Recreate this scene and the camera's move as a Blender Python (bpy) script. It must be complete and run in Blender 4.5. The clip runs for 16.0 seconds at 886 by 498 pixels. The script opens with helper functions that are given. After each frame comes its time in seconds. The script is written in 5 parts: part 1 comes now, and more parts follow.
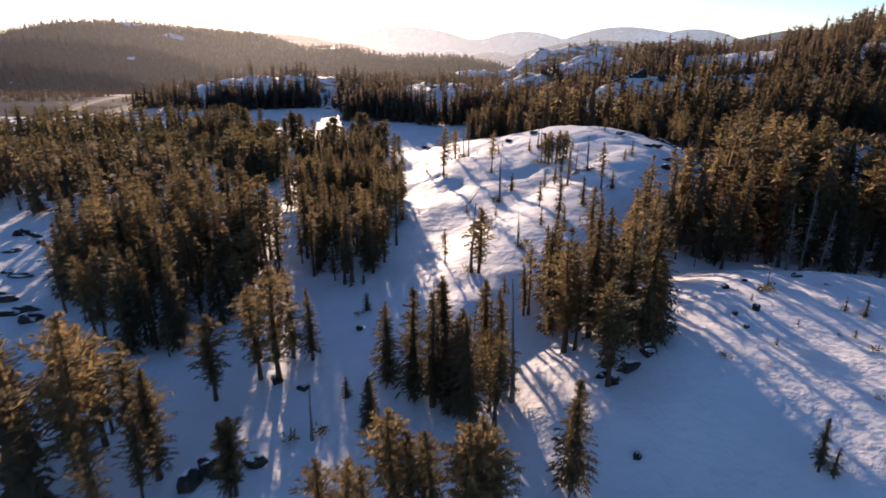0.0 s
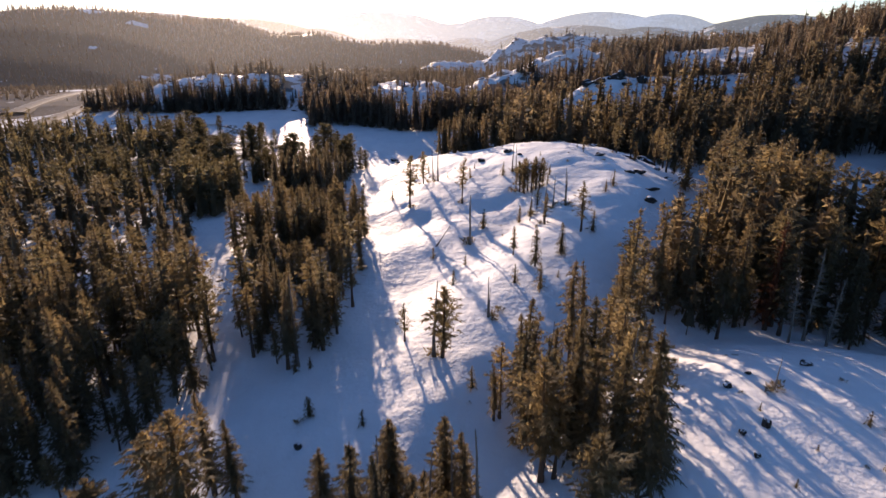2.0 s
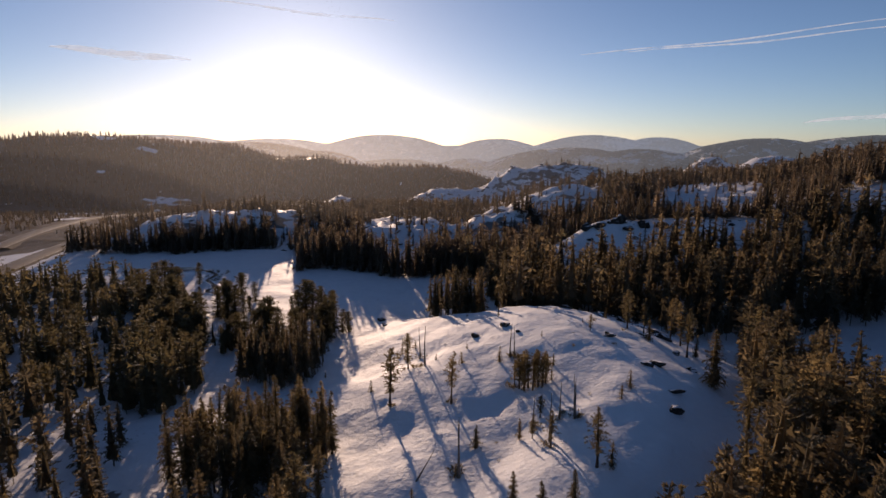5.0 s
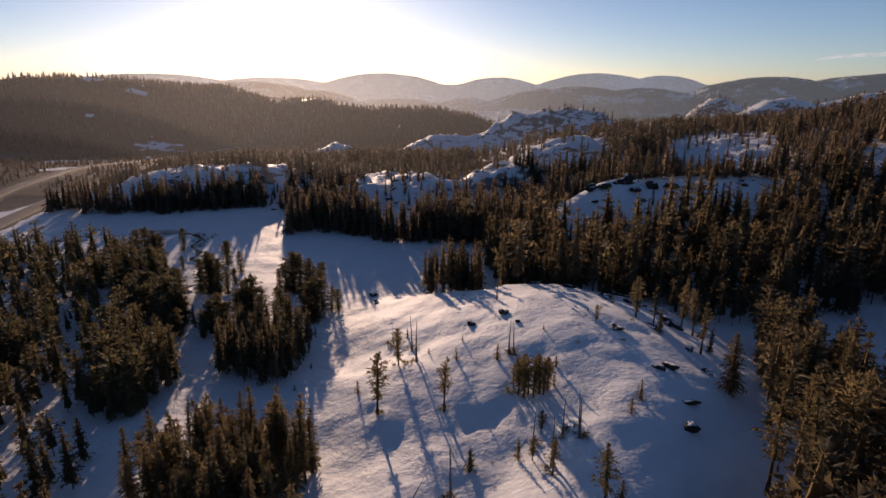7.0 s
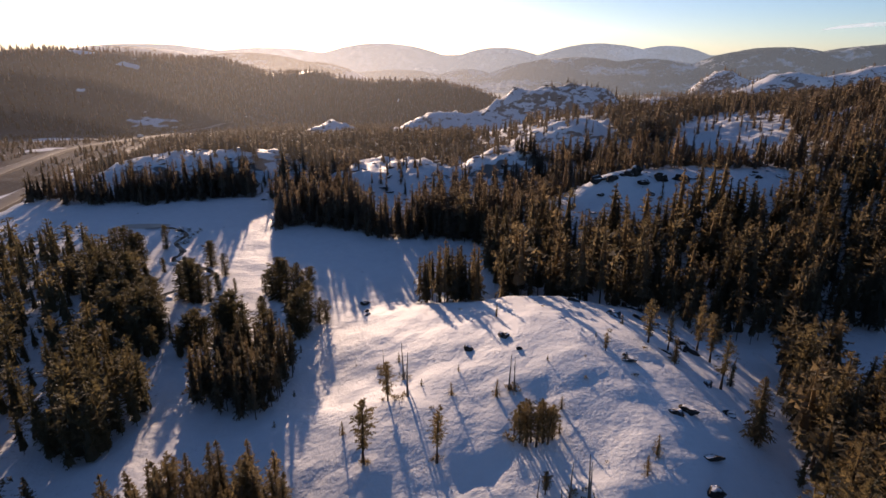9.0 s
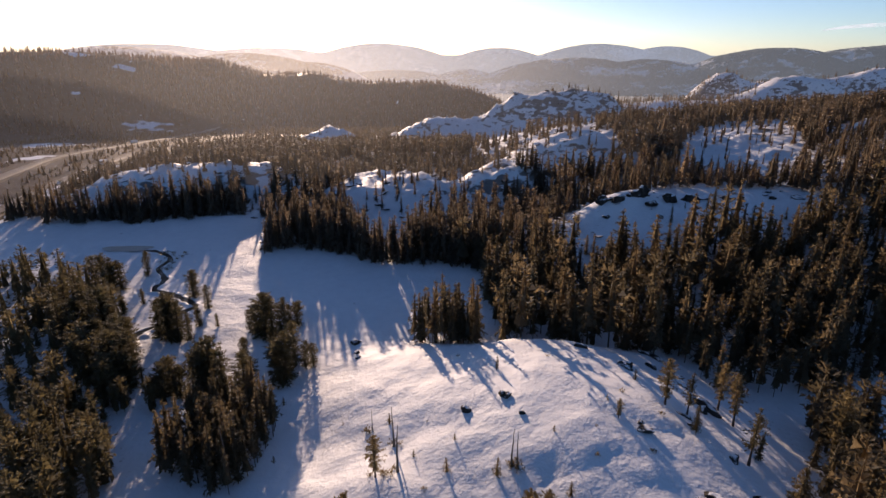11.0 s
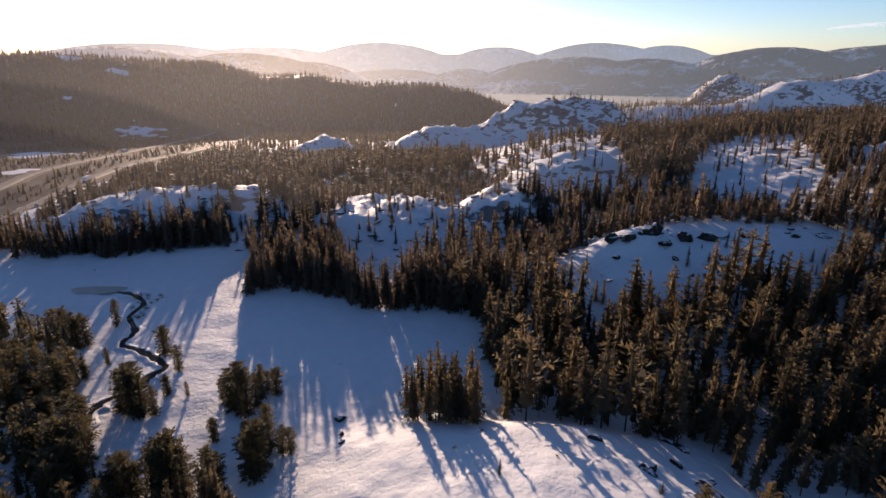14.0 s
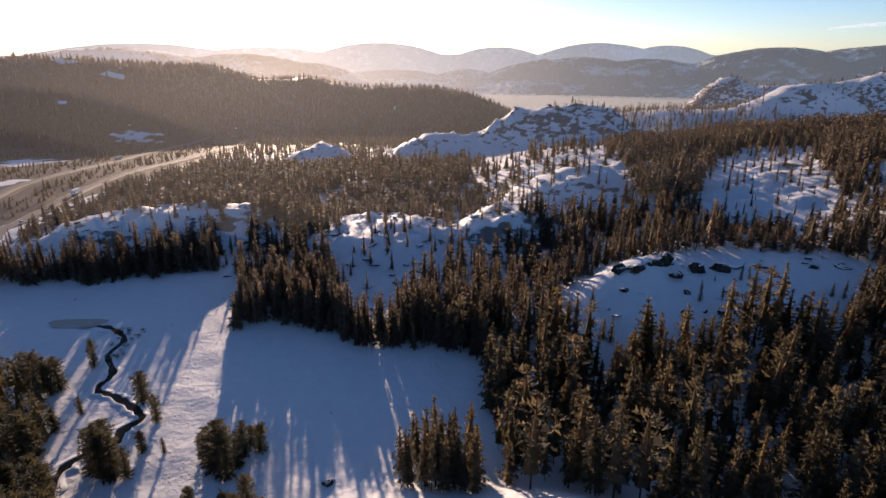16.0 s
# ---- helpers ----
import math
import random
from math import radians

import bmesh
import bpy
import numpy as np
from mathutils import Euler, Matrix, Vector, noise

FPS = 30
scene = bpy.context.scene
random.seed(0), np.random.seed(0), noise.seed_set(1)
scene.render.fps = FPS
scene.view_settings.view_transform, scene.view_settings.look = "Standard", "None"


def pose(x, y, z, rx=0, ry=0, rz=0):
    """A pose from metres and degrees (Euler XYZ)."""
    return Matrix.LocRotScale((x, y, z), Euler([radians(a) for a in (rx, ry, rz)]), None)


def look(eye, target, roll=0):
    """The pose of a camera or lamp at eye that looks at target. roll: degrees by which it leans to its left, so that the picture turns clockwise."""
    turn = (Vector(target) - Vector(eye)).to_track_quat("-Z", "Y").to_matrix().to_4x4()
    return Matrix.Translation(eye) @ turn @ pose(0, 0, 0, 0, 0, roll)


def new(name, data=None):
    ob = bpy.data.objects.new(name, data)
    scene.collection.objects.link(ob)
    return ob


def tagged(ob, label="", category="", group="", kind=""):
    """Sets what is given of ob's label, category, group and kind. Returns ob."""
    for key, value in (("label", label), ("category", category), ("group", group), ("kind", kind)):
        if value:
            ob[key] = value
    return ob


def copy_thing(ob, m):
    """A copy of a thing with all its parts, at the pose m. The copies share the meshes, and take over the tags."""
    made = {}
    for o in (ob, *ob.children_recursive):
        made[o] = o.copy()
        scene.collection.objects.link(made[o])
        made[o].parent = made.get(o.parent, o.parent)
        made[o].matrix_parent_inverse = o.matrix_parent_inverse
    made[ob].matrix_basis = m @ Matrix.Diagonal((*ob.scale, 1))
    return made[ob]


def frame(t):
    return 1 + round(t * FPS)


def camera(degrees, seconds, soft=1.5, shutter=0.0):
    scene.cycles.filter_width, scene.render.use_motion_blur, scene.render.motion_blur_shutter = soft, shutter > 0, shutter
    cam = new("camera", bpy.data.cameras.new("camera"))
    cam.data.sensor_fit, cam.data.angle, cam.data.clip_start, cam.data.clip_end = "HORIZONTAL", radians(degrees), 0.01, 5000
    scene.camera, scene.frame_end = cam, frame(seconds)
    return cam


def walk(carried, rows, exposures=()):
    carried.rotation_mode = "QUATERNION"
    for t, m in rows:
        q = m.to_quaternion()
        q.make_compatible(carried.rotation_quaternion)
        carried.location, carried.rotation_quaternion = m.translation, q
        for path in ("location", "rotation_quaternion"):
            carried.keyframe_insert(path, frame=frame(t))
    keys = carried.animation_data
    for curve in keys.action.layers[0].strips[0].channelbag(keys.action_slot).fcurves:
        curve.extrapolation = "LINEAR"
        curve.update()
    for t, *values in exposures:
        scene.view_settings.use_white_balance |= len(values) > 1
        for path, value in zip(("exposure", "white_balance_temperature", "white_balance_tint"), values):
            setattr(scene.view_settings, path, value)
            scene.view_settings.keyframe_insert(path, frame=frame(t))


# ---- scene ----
cam = camera(74.7, 16.0, soft=1.5, shutter=0.5)
METRES, EYE, TILT, LEAN, TURN = 120.0, 60.0, -20.0, 0.0, 0.0
ROWS = [
    (0.0, 0.0, 0.0, 0.0, -0.0, 0.0, 0.0),
    (0.5, 0.0042, 0.0237, 0.0231, -1.99, -0.37, 0.74),
    (1.0, 0.01, 0.0467, 0.0463, -2.15, -0.73, 0.77),
    (1.5, 0.0161, 0.0694, 0.0693, -2.11, -1.07, 0.79),
    (2.0, 0.0218, 0.0921, 0.0924, -2.08, -1.41, 0.79),
    (2.5, 0.0271, 0.1148, 0.117, -2.06, -1.07, 0.78),
    (3.0, 0.0322, 0.1373, 0.1418, -2.06, 3.26, 0.75),
    (3.5, 0.0366, 0.1625, 0.1642, -2.12, 9.44, 0.69),
    (4.0, 0.0409, 0.1843, 0.1871, -2.13, 10.06, 0.66),
    (4.2, 0.0426, 0.1928, 0.196, -2.13, 10.15, 0.66),
    (6.3, 0.0598, 0.2821, 0.2893, -2.1, 6.5, 0.72),
    (6.5, 0.0613, 0.2907, 0.2977, -2.1, 5.81, 0.72),
    (7.0, 0.0648, 0.3128, 0.3189, -2.11, 3.78, 0.72),
    (7.5, 0.0685, 0.3336, 0.3389, -2.1, 1.98, 0.71),
    (8.0, 0.0718, 0.3566, 0.3604, -2.1, 1.07, 0.72),
    (8.5, 0.0755, 0.3796, 0.3803, -2.08, 1.06, 0.74),
    (9.0, 0.0787, 0.4025, 0.3995, -2.08, 1.06, 0.73),
    (11.5, 0.0926, 0.514, 0.4975, -2.12, 0.98, 0.69),
    (12.0, 0.0951, 0.5365, 0.5185, -2.13, 0.94, 0.68),
    (12.5, 0.0978, 0.5584, 0.5399, -2.13, 0.91, 0.69),
    (13.0, 0.1001, 0.5808, 0.5611, -2.15, 0.88, 0.69),
    (13.5, 0.1022, 0.6025, 0.5826, -2.16, 0.85, 0.72),
    (14.0, 0.1043, 0.6236, 0.605, -2.17, 0.82, 0.72),
    (14.5, 0.1067, 0.6457, 0.6268, -2.17, 0.8, 0.74),
    (15.0, 0.1094, 0.6669, 0.6487, -2.16, 0.8, 0.74),
    (15.5, 0.111, 0.6887, 0.6705, -2.2, 0.77, 0.73),
    (16.0, 0.1139, 0.7105, 0.6925, -2.18, 0.76, 0.75),
]
EXPOSURES = [(0.0, 1.02, 6200, 18), (2.5, 1.14, 6150, 18), (3.0, 1.12, 6250, 18), (3.5, 0.82, 6250, 18), (4.0, 0.14, 6350, 19), (6.5, -0.06, 6500, 21), (7.0, 0.02, 6500, 21), (9.0, 0.5, 6400, 20), (11.5, 0.58, 6200, 19), (16.0, 0.66, 6150, 18)]
walk(cam, [(t, pose(0, 0, EYE, TILT, LEAN, TURN) @ pose(METRES * x, METRES * y, METRES * z, 90 + pitch, roll, yaw)) for t, x, y, z, yaw, pitch, roll in ROWS], EXPOSURES)

# ---- light: a low winter sun ahead, clear sky
SUN_AZIMUTH, SUN_HEIGHT = -11.3, 9.3
world = bpy.data.worlds.new("winter_sky")
scene.world = world
world.use_nodes = True
wn = world.node_tree.nodes
sky = wn.new("ShaderNodeTexSky")
sky.sky_type = "NISHITA"
sky.sun_disc = False
sky.sun_elevation, sky.sun_rotation = radians(SUN_HEIGHT), radians(SUN_AZIMUTH)
sky.altitude, sky.air_density, sky.dust_density, sky.ozone_density = 2100, 0.85, 1.3, 2.5
world.node_tree.links.new(sky.outputs[0], wn["Background"].inputs[0])
wn["Background"].inputs[1].default_value = 0.087
sun = new("sun", bpy.data.lights.new("sun", "SUN"))
sun.data.energy, sun.data.angle, sun.data.color = 5.0, radians(0.6), (1.0, 0.73, 0.49)
sa, sh = radians(SUN_AZIMUTH), radians(SUN_HEIGHT)
sun.matrix_world = look((900 * math.sin(sa) * math.cos(sh), 900 * math.cos(sa) * math.cos(sh), 900 * math.sin(sh)), (0, 0, 0))


# ---- materials
class Nodes:
    """A material and short calls for its nodes."""

    def __init__(self, name, rough=0.8):
        self.mat = bpy.data.materials.new(name)
        self.mat.use_nodes = True
        self.tree = self.mat.node_tree
        self.bsdf = self.tree.nodes["Principled BSDF"]
        self.bsdf.inputs["Roughness"].default_value = rough
        self.bsdf.inputs["Specular IOR Level"].default_value = 0.25
        self.place = self.tree.nodes.new("ShaderNodeTexCoord").outputs["Object"]

    def link(self, a, b):
        self.tree.links.new(a, b)

    def noise(self, size, detail=4.0, rough=0.55, stretch=(1, 1, 1), turn=0.0):
        m = self.tree.nodes.new("ShaderNodeMapping")
        m.inputs["Scale"].default_value = stretch
        m.inputs["Rotation"].default_value = (0, 0, radians(turn))
        self.link(self.place, m.inputs[0])
        n = self.tree.nodes.new("ShaderNodeTexNoise")
        n.inputs["Scale"].default_value = 1 / size
        n.inputs["Detail"].default_value, n.inputs["Roughness"].default_value = detail, rough
        self.link(m.outputs[0], n.inputs["Vector"])
        return n.outputs["Fac"]

    def random(self):
        return self.tree.nodes.new("ShaderNodeObjectInfo").outputs["Random"]

    def island(self):
        return self.tree.nodes.new("ShaderNodeNewGeometry").outputs["Random Per Island"]

    def attribute(self, name):
        a = self.tree.nodes.new("ShaderNodeAttribute")
        a.attribute_name = name
        return a.outputs["Fac"]

    def math(self, kind, a, b=0.0):
        n = self.tree.nodes.new("ShaderNodeMath")
        n.operation = kind
        for k, v in enumerate((a, b)):
            if isinstance(v, (int, float)):
                n.inputs[k].default_value = v
            else:
                self.link(v, n.inputs[k])
        return n.outputs[0]

    def steps(self, fac, stops):
        r = self.tree.nodes.new("ShaderNodeValToRGB")
        e = r.color_ramp.elements
        while len(e) < len(stops):
            e.new(0.5)
        for el, (p, c) in zip(e, stops):
            el.position, el.color = p, (c, c, c, 1) if isinstance(c, (int, float)) else (*c, 1)
        self.link(fac, r.inputs[0])
        return r.outputs[0]

    def mix(self, fac, a, b, kind="MIX"):
        n = self.tree.nodes.new("ShaderNodeMix")
        n.data_type, n.blend_type = "RGBA", kind
        for k, v in ((0, fac), (6, a), (7, b)):
            if isinstance(v, tuple):
                n.inputs[k].default_value = (*v, 1)
            elif isinstance(v, (int, float)):
                n.inputs[k].default_value = v
            else:
                self.link(v, n.inputs[k])
        return n.outputs[2]

    def colour(self, c):
        if isinstance(c, tuple):
            self.bsdf.inputs["Base Color"].default_value = (*c, 1)
        else:
            self.link(c, self.bsdf.inputs["Base Color"])
        return self

    def bump(self, height, strength=0.5, distance=0.1):
        b = self.tree.nodes.new("ShaderNodeBump")
        b.inputs["Strength"].default_value, b.inputs["Distance"].default_value = strength, distance
        self.link(height, b.inputs["Height"])
        self.link(b.outputs[0], self.bsdf.inputs["Normal"])
        return self

    def through_light(self, share, colour):
        """Lets light pass a thin leaf or needle spray."""
        t = self.tree.nodes.new("ShaderNodeBsdfTranslucent")
        if isinstance(colour, tuple):
            t.inputs[0].default_value = (*colour, 1)
        else:
            self.link(colour, t.inputs[0])
        m = self.tree.nodes.new("ShaderNodeMixShader")
        m.inputs[0].default_value = share
        out = self.tree.nodes["Material Output"]
        self.link(self.bsdf.outputs[0], m.inputs[1])
        self.link(t.outputs[0], m.inputs[2])
        self.link(m.outputs[0], out.inputs[0])
        return self


def snow_colour(n):
    return n.mix(n.noise(3.1, 6), (0.72, 0.735, 0.76), (0.85, 0.855, 0.865))


def ground_material():
    n = Nodes("snow_ground", 0.62)
    snow = snow_colour(n)
    # needle litter on the snow under the woods
    litter = n.math("MULTIPLY", n.steps(n.noise(0.9, 8, 0.7), [(0.58, 0.0), (0.72, 1.0)]), n.attribute("litter"))
    snow = n.mix(litter, snow, (0.16, 0.12, 0.08))
    # granite that shows through
    grain = n.mix(n.noise(2.3, 8, 0.65), (0.10, 0.09, 0.085), (0.30, 0.28, 0.26))
    bare = n.math("ADD", n.attribute("rock"), n.math("MULTIPLY", n.math("SUBTRACT", n.noise(11.0, 8, 0.62, (1, 1, 2.2)), 0.5), 2.2))
    bare = n.math("ADD", bare, n.math("MULTIPLY", n.math("SUBTRACT", n.noise(46.0, 6, 0.6, (1, 1, 1.6)), 0.5), 0.9))
    bare = n.steps(bare, [(0.56, 0.0), (0.62, 1.0)])
    both = n.mix(bare, snow, grain)
    # brown woods floor with snow left in the openings
    floor = n.mix(n.noise(14.0, 7, 0.6), (0.050, 0.038, 0.031), (0.105, 0.076, 0.058))
    open_snow = n.math("ADD", n.attribute("woods"), n.math("MULTIPLY", n.math("SUBTRACT", n.noise(75.0, 7, 0.62), 0.5), 1.5))
    both = n.mix(n.steps(open_snow, [(0.50, 0.0), (0.60, 1.0)]), both, floor)
    n.colour(both)
    n.bsdf.inputs["Specular IOR Level"].default_value = 0.06
    lumps = n.math("ADD", n.math("MULTIPLY", n.noise(1.4, 5), 0.6), n.math("MULTIPLY", n.noise(6.5, 5, 0.6, (1, 0.55, 1), 20), 1.1))
    cups = n.math("ADD", n.math("MULTIPLY", n.noise(0.42, 3, 0.6), 0.34), n.math("MULTIPLY", n.noise(0.9, 2, 0.5, (1, 0.6, 1), -10), 0.40))
    rough_crust = n.steps(n.noise(7.0, 4, 0.6), [(0.42, 0.15), (0.62, 1.0)])
    n.bump(n.math("ADD", lumps, n.math("MULTIPLY", cups, rough_crust)), 0.7, 0.42)
    return n.mat


def needles(name, dark, light, glow, share=0.35, own=1.0):
    n = Nodes(name, 0.75)
    pick = n.math("ADD", n.math("MULTIPLY", n.math("ADD", n.math("MULTIPLY", n.random(), own), n.attribute("tone")), 0.72), n.math("MULTIPLY", n.island(), 0.28))
    n.colour(n.mix(pick, dark, light))
    n.through_light(share, n.mix(pick, (0.42 * glow[0], 0.48 * glow[1], 0.52 * glow[2]), glow))
    return n.mat


def bark(name, dark, light):
    n = Nodes(name, 0.9)
    g = n.noise(0.25, 6, 0.6, (1, 1, 0.2))
    n.colour(n.mix(g, dark, light)).bump(g, 0.6, 0.03)
    return n.mat


def granite_material(capped=False):
    n = Nodes("snow_capped_granite" if capped else "granite", 0.92)
    n.bsdf.inputs["Specular IOR Level"].default_value = 0.1
    g = n.noise(0.7, 9, 0.66)
    dark = n.mix(n.random(), (0.014, 0.013, 0.012), (0.034, 0.029, 0.026))
    stone = n.mix(n.steps(g, [(0.38, 0.0), (0.66, 1.0)]), dark, (0.085, 0.075, 0.066))
    # snow lies where the rock faces up
    facing = n.tree.nodes.new("ShaderNodeSeparateXYZ")
    n.link(n.tree.nodes.new("ShaderNodeNewGeometry").outputs["Normal"], facing.inputs[0])
    lying = n.math("ADD", facing.outputs[2], n.math("MULTIPLY", n.math("SUBTRACT", n.noise(1.1, 5), 0.5), 0.9))
    cover = n.steps(lying, [(0.74, 0.0), (0.82, 1.0)] if capped else [(0.88, 0.0), (0.97, 1.0)])
    n.colour(n.mix(cover, stone, (0.8, 0.805, 0.82))).bump(g, 0.8, 0.12)
    return n.mat


def plain(name, colour, rough=0.6, metal=0.0, size=2.0, spread=0.15):
    n = Nodes(name, rough)
    n.bsdf.inputs["Metallic"].default_value = metal
    n.colour(n.mix(n.noise(size, 5), tuple(c * (1 - spread) for c in colour), tuple(min(1, c * (1 + spread)) for c in colour)))
    return n.mat


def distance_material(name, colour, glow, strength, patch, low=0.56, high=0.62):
    """A far range as a plain backdrop: its slight glow stands in for haze, with broken snow openings."""
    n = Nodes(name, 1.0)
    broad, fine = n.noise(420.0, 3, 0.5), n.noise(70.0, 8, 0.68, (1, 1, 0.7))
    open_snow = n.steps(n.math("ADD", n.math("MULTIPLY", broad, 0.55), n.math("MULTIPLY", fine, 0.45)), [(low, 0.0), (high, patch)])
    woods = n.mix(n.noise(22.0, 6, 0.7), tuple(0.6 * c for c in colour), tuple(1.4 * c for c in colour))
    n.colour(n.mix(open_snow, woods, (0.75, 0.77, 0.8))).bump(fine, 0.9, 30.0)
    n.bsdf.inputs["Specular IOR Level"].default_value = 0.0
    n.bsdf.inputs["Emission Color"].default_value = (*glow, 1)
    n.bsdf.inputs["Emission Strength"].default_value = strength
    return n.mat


def haze_sheet_material(reach, thick):
    """A sheet added to imitate haze: nearly clear, it scatters the sunlight that falls through it, most in the middle.
    """
    n = Nodes("haze_sheet", 1.0)
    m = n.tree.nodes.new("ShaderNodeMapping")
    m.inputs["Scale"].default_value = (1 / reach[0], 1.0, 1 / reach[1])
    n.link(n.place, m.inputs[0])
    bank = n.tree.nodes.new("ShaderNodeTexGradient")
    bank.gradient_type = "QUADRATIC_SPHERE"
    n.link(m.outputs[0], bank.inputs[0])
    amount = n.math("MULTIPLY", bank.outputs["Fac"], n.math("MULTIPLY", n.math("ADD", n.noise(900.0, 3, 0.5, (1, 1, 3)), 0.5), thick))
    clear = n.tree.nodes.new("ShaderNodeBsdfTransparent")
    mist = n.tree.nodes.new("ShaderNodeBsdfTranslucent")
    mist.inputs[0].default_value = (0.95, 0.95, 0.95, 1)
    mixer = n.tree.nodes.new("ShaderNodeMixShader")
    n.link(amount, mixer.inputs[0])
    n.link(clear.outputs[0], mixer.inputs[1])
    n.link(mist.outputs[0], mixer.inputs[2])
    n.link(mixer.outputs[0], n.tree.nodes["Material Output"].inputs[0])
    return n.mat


GROUND = ground_material()
FIR_WOODS = needles("woods_fir_needles", (0.034, 0.034, 0.025), (0.098, 0.080, 0.052), (0.41, 0.305, 0.165), 0.45, 0.0)
FIR = needles("fir_needles", (0.046, 0.046, 0.031), (0.112, 0.089, 0.053), (0.43, 0.315, 0.155), 0.46)
PINE = needles("pine_needles", (0.054, 0.052, 0.032), (0.125, 0.099, 0.055), (0.48, 0.35, 0.165), 0.47)
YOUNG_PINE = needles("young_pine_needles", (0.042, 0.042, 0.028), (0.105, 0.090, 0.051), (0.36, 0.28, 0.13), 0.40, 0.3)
RED = needles("dying_needles", (0.10, 0.035, 0.018), (0.17, 0.07, 0.03), (0.25, 0.09, 0.03))
WOODS = needles("far_needles", (0.046, 0.040, 0.033), (0.118, 0.093, 0.070), (0.42, 0.315, 0.205), 0.47, 0.0)
# needle colour made paler and redder here to imitate haze before the hill
HAZED_HILL = needles("hazed_hill_needles", (0.085, 0.062, 0.05), (0.15, 0.108, 0.085), (0.5, 0.34, 0.25), 0.5, 0.0)
BARK = bark("conifer_bark", (0.045, 0.03, 0.022), (0.13, 0.085, 0.06))
GREY_WOOD = bark("weathered_wood", (0.10, 0.085, 0.07), (0.24, 0.20, 0.17))
GRANITE, CAPPED = granite_material(), granite_material(True)


def snow_material():
    n = Nodes("snow", 0.62)
    n.colour(snow_colour(n)).bump(n.noise(0.8, 5), 0.5, 0.15)
    return n.mat


SNOW = snow_material()
ASPHALT = plain("dry_asphalt", (0.19, 0.165, 0.145), 0.75, 0.0, 6.0, 0.25)
ASPHALT.node_tree.nodes["Principled BSDF"].inputs["Specular IOR Level"].default_value = 0.12
EARTH = plain("road_bank_earth", (0.085, 0.066, 0.052), 0.95, 0.0, 4.0, 0.5)
ROAD_PAINT = plain("road_paint", (0.6, 0.58, 0.54), 0.7)
WATER = plain("dark_creek_water", (0.012, 0.012, 0.012), 0.3)
WATER.node_tree.nodes["Principled BSDF"].inputs["Specular IOR Level"].default_value = 0.03
ICE = plain("pool_ice", (0.36, 0.33, 0.29), 0.35, 0.0, 3.0, 0.3)


# ---- landforms
def ramp(v, a, b):
    u = np.clip((v - a) / (b - a), 0, 1)
    return u * u * (3 - 2 * u)


def mound(x, y, cx, cy, rx, ry, turn=0.0, power=1.0):
    """A rounded rise of height 1: power 1 a bell, above that a flatter top and a steeper rim."""
    c, s = math.cos(radians(turn)), math.sin(radians(turn))
    u, v = ((x - cx) * c + (y - cy) * s) / rx, (-(x - cx) * s + (y - cy) * c) / ry
    return np.exp(-((u * u + v * v) ** power))


def wobble(x, y, size, seed):
    """Smooth cheap noise between about -1 and 1, of that wavelength."""
    out, amp, f = 0.0, 0.6, 2 * math.pi / size
    for k in range(3):
        a = seed * 1.7 + k * 2.1
        u, v = x * math.cos(a) + y * math.sin(a), -x * math.sin(a) + y * math.cos(a)
        out = out + amp * np.sin(f * u + 1.3 * np.sin(f * 0.61 * v + a) + seed) * np.cos(f * 0.83 * v + 1.1 * np.sin(f * 0.47 * u + 2 * a))
        amp, f = amp * 0.55, f * 1.93
    return out


PROFILE_Y = (-400, 0, 60, 110, 180, 306, 345, 400, 480, 560, 700, 950, 1300, 1800, 2200, 6000)
PROFILE_Z = (28, 27, 27.3, 27.2, 22.5, 22.4, 24, 26, 24, 16, -4, -26, -75, -125, -152, -152)


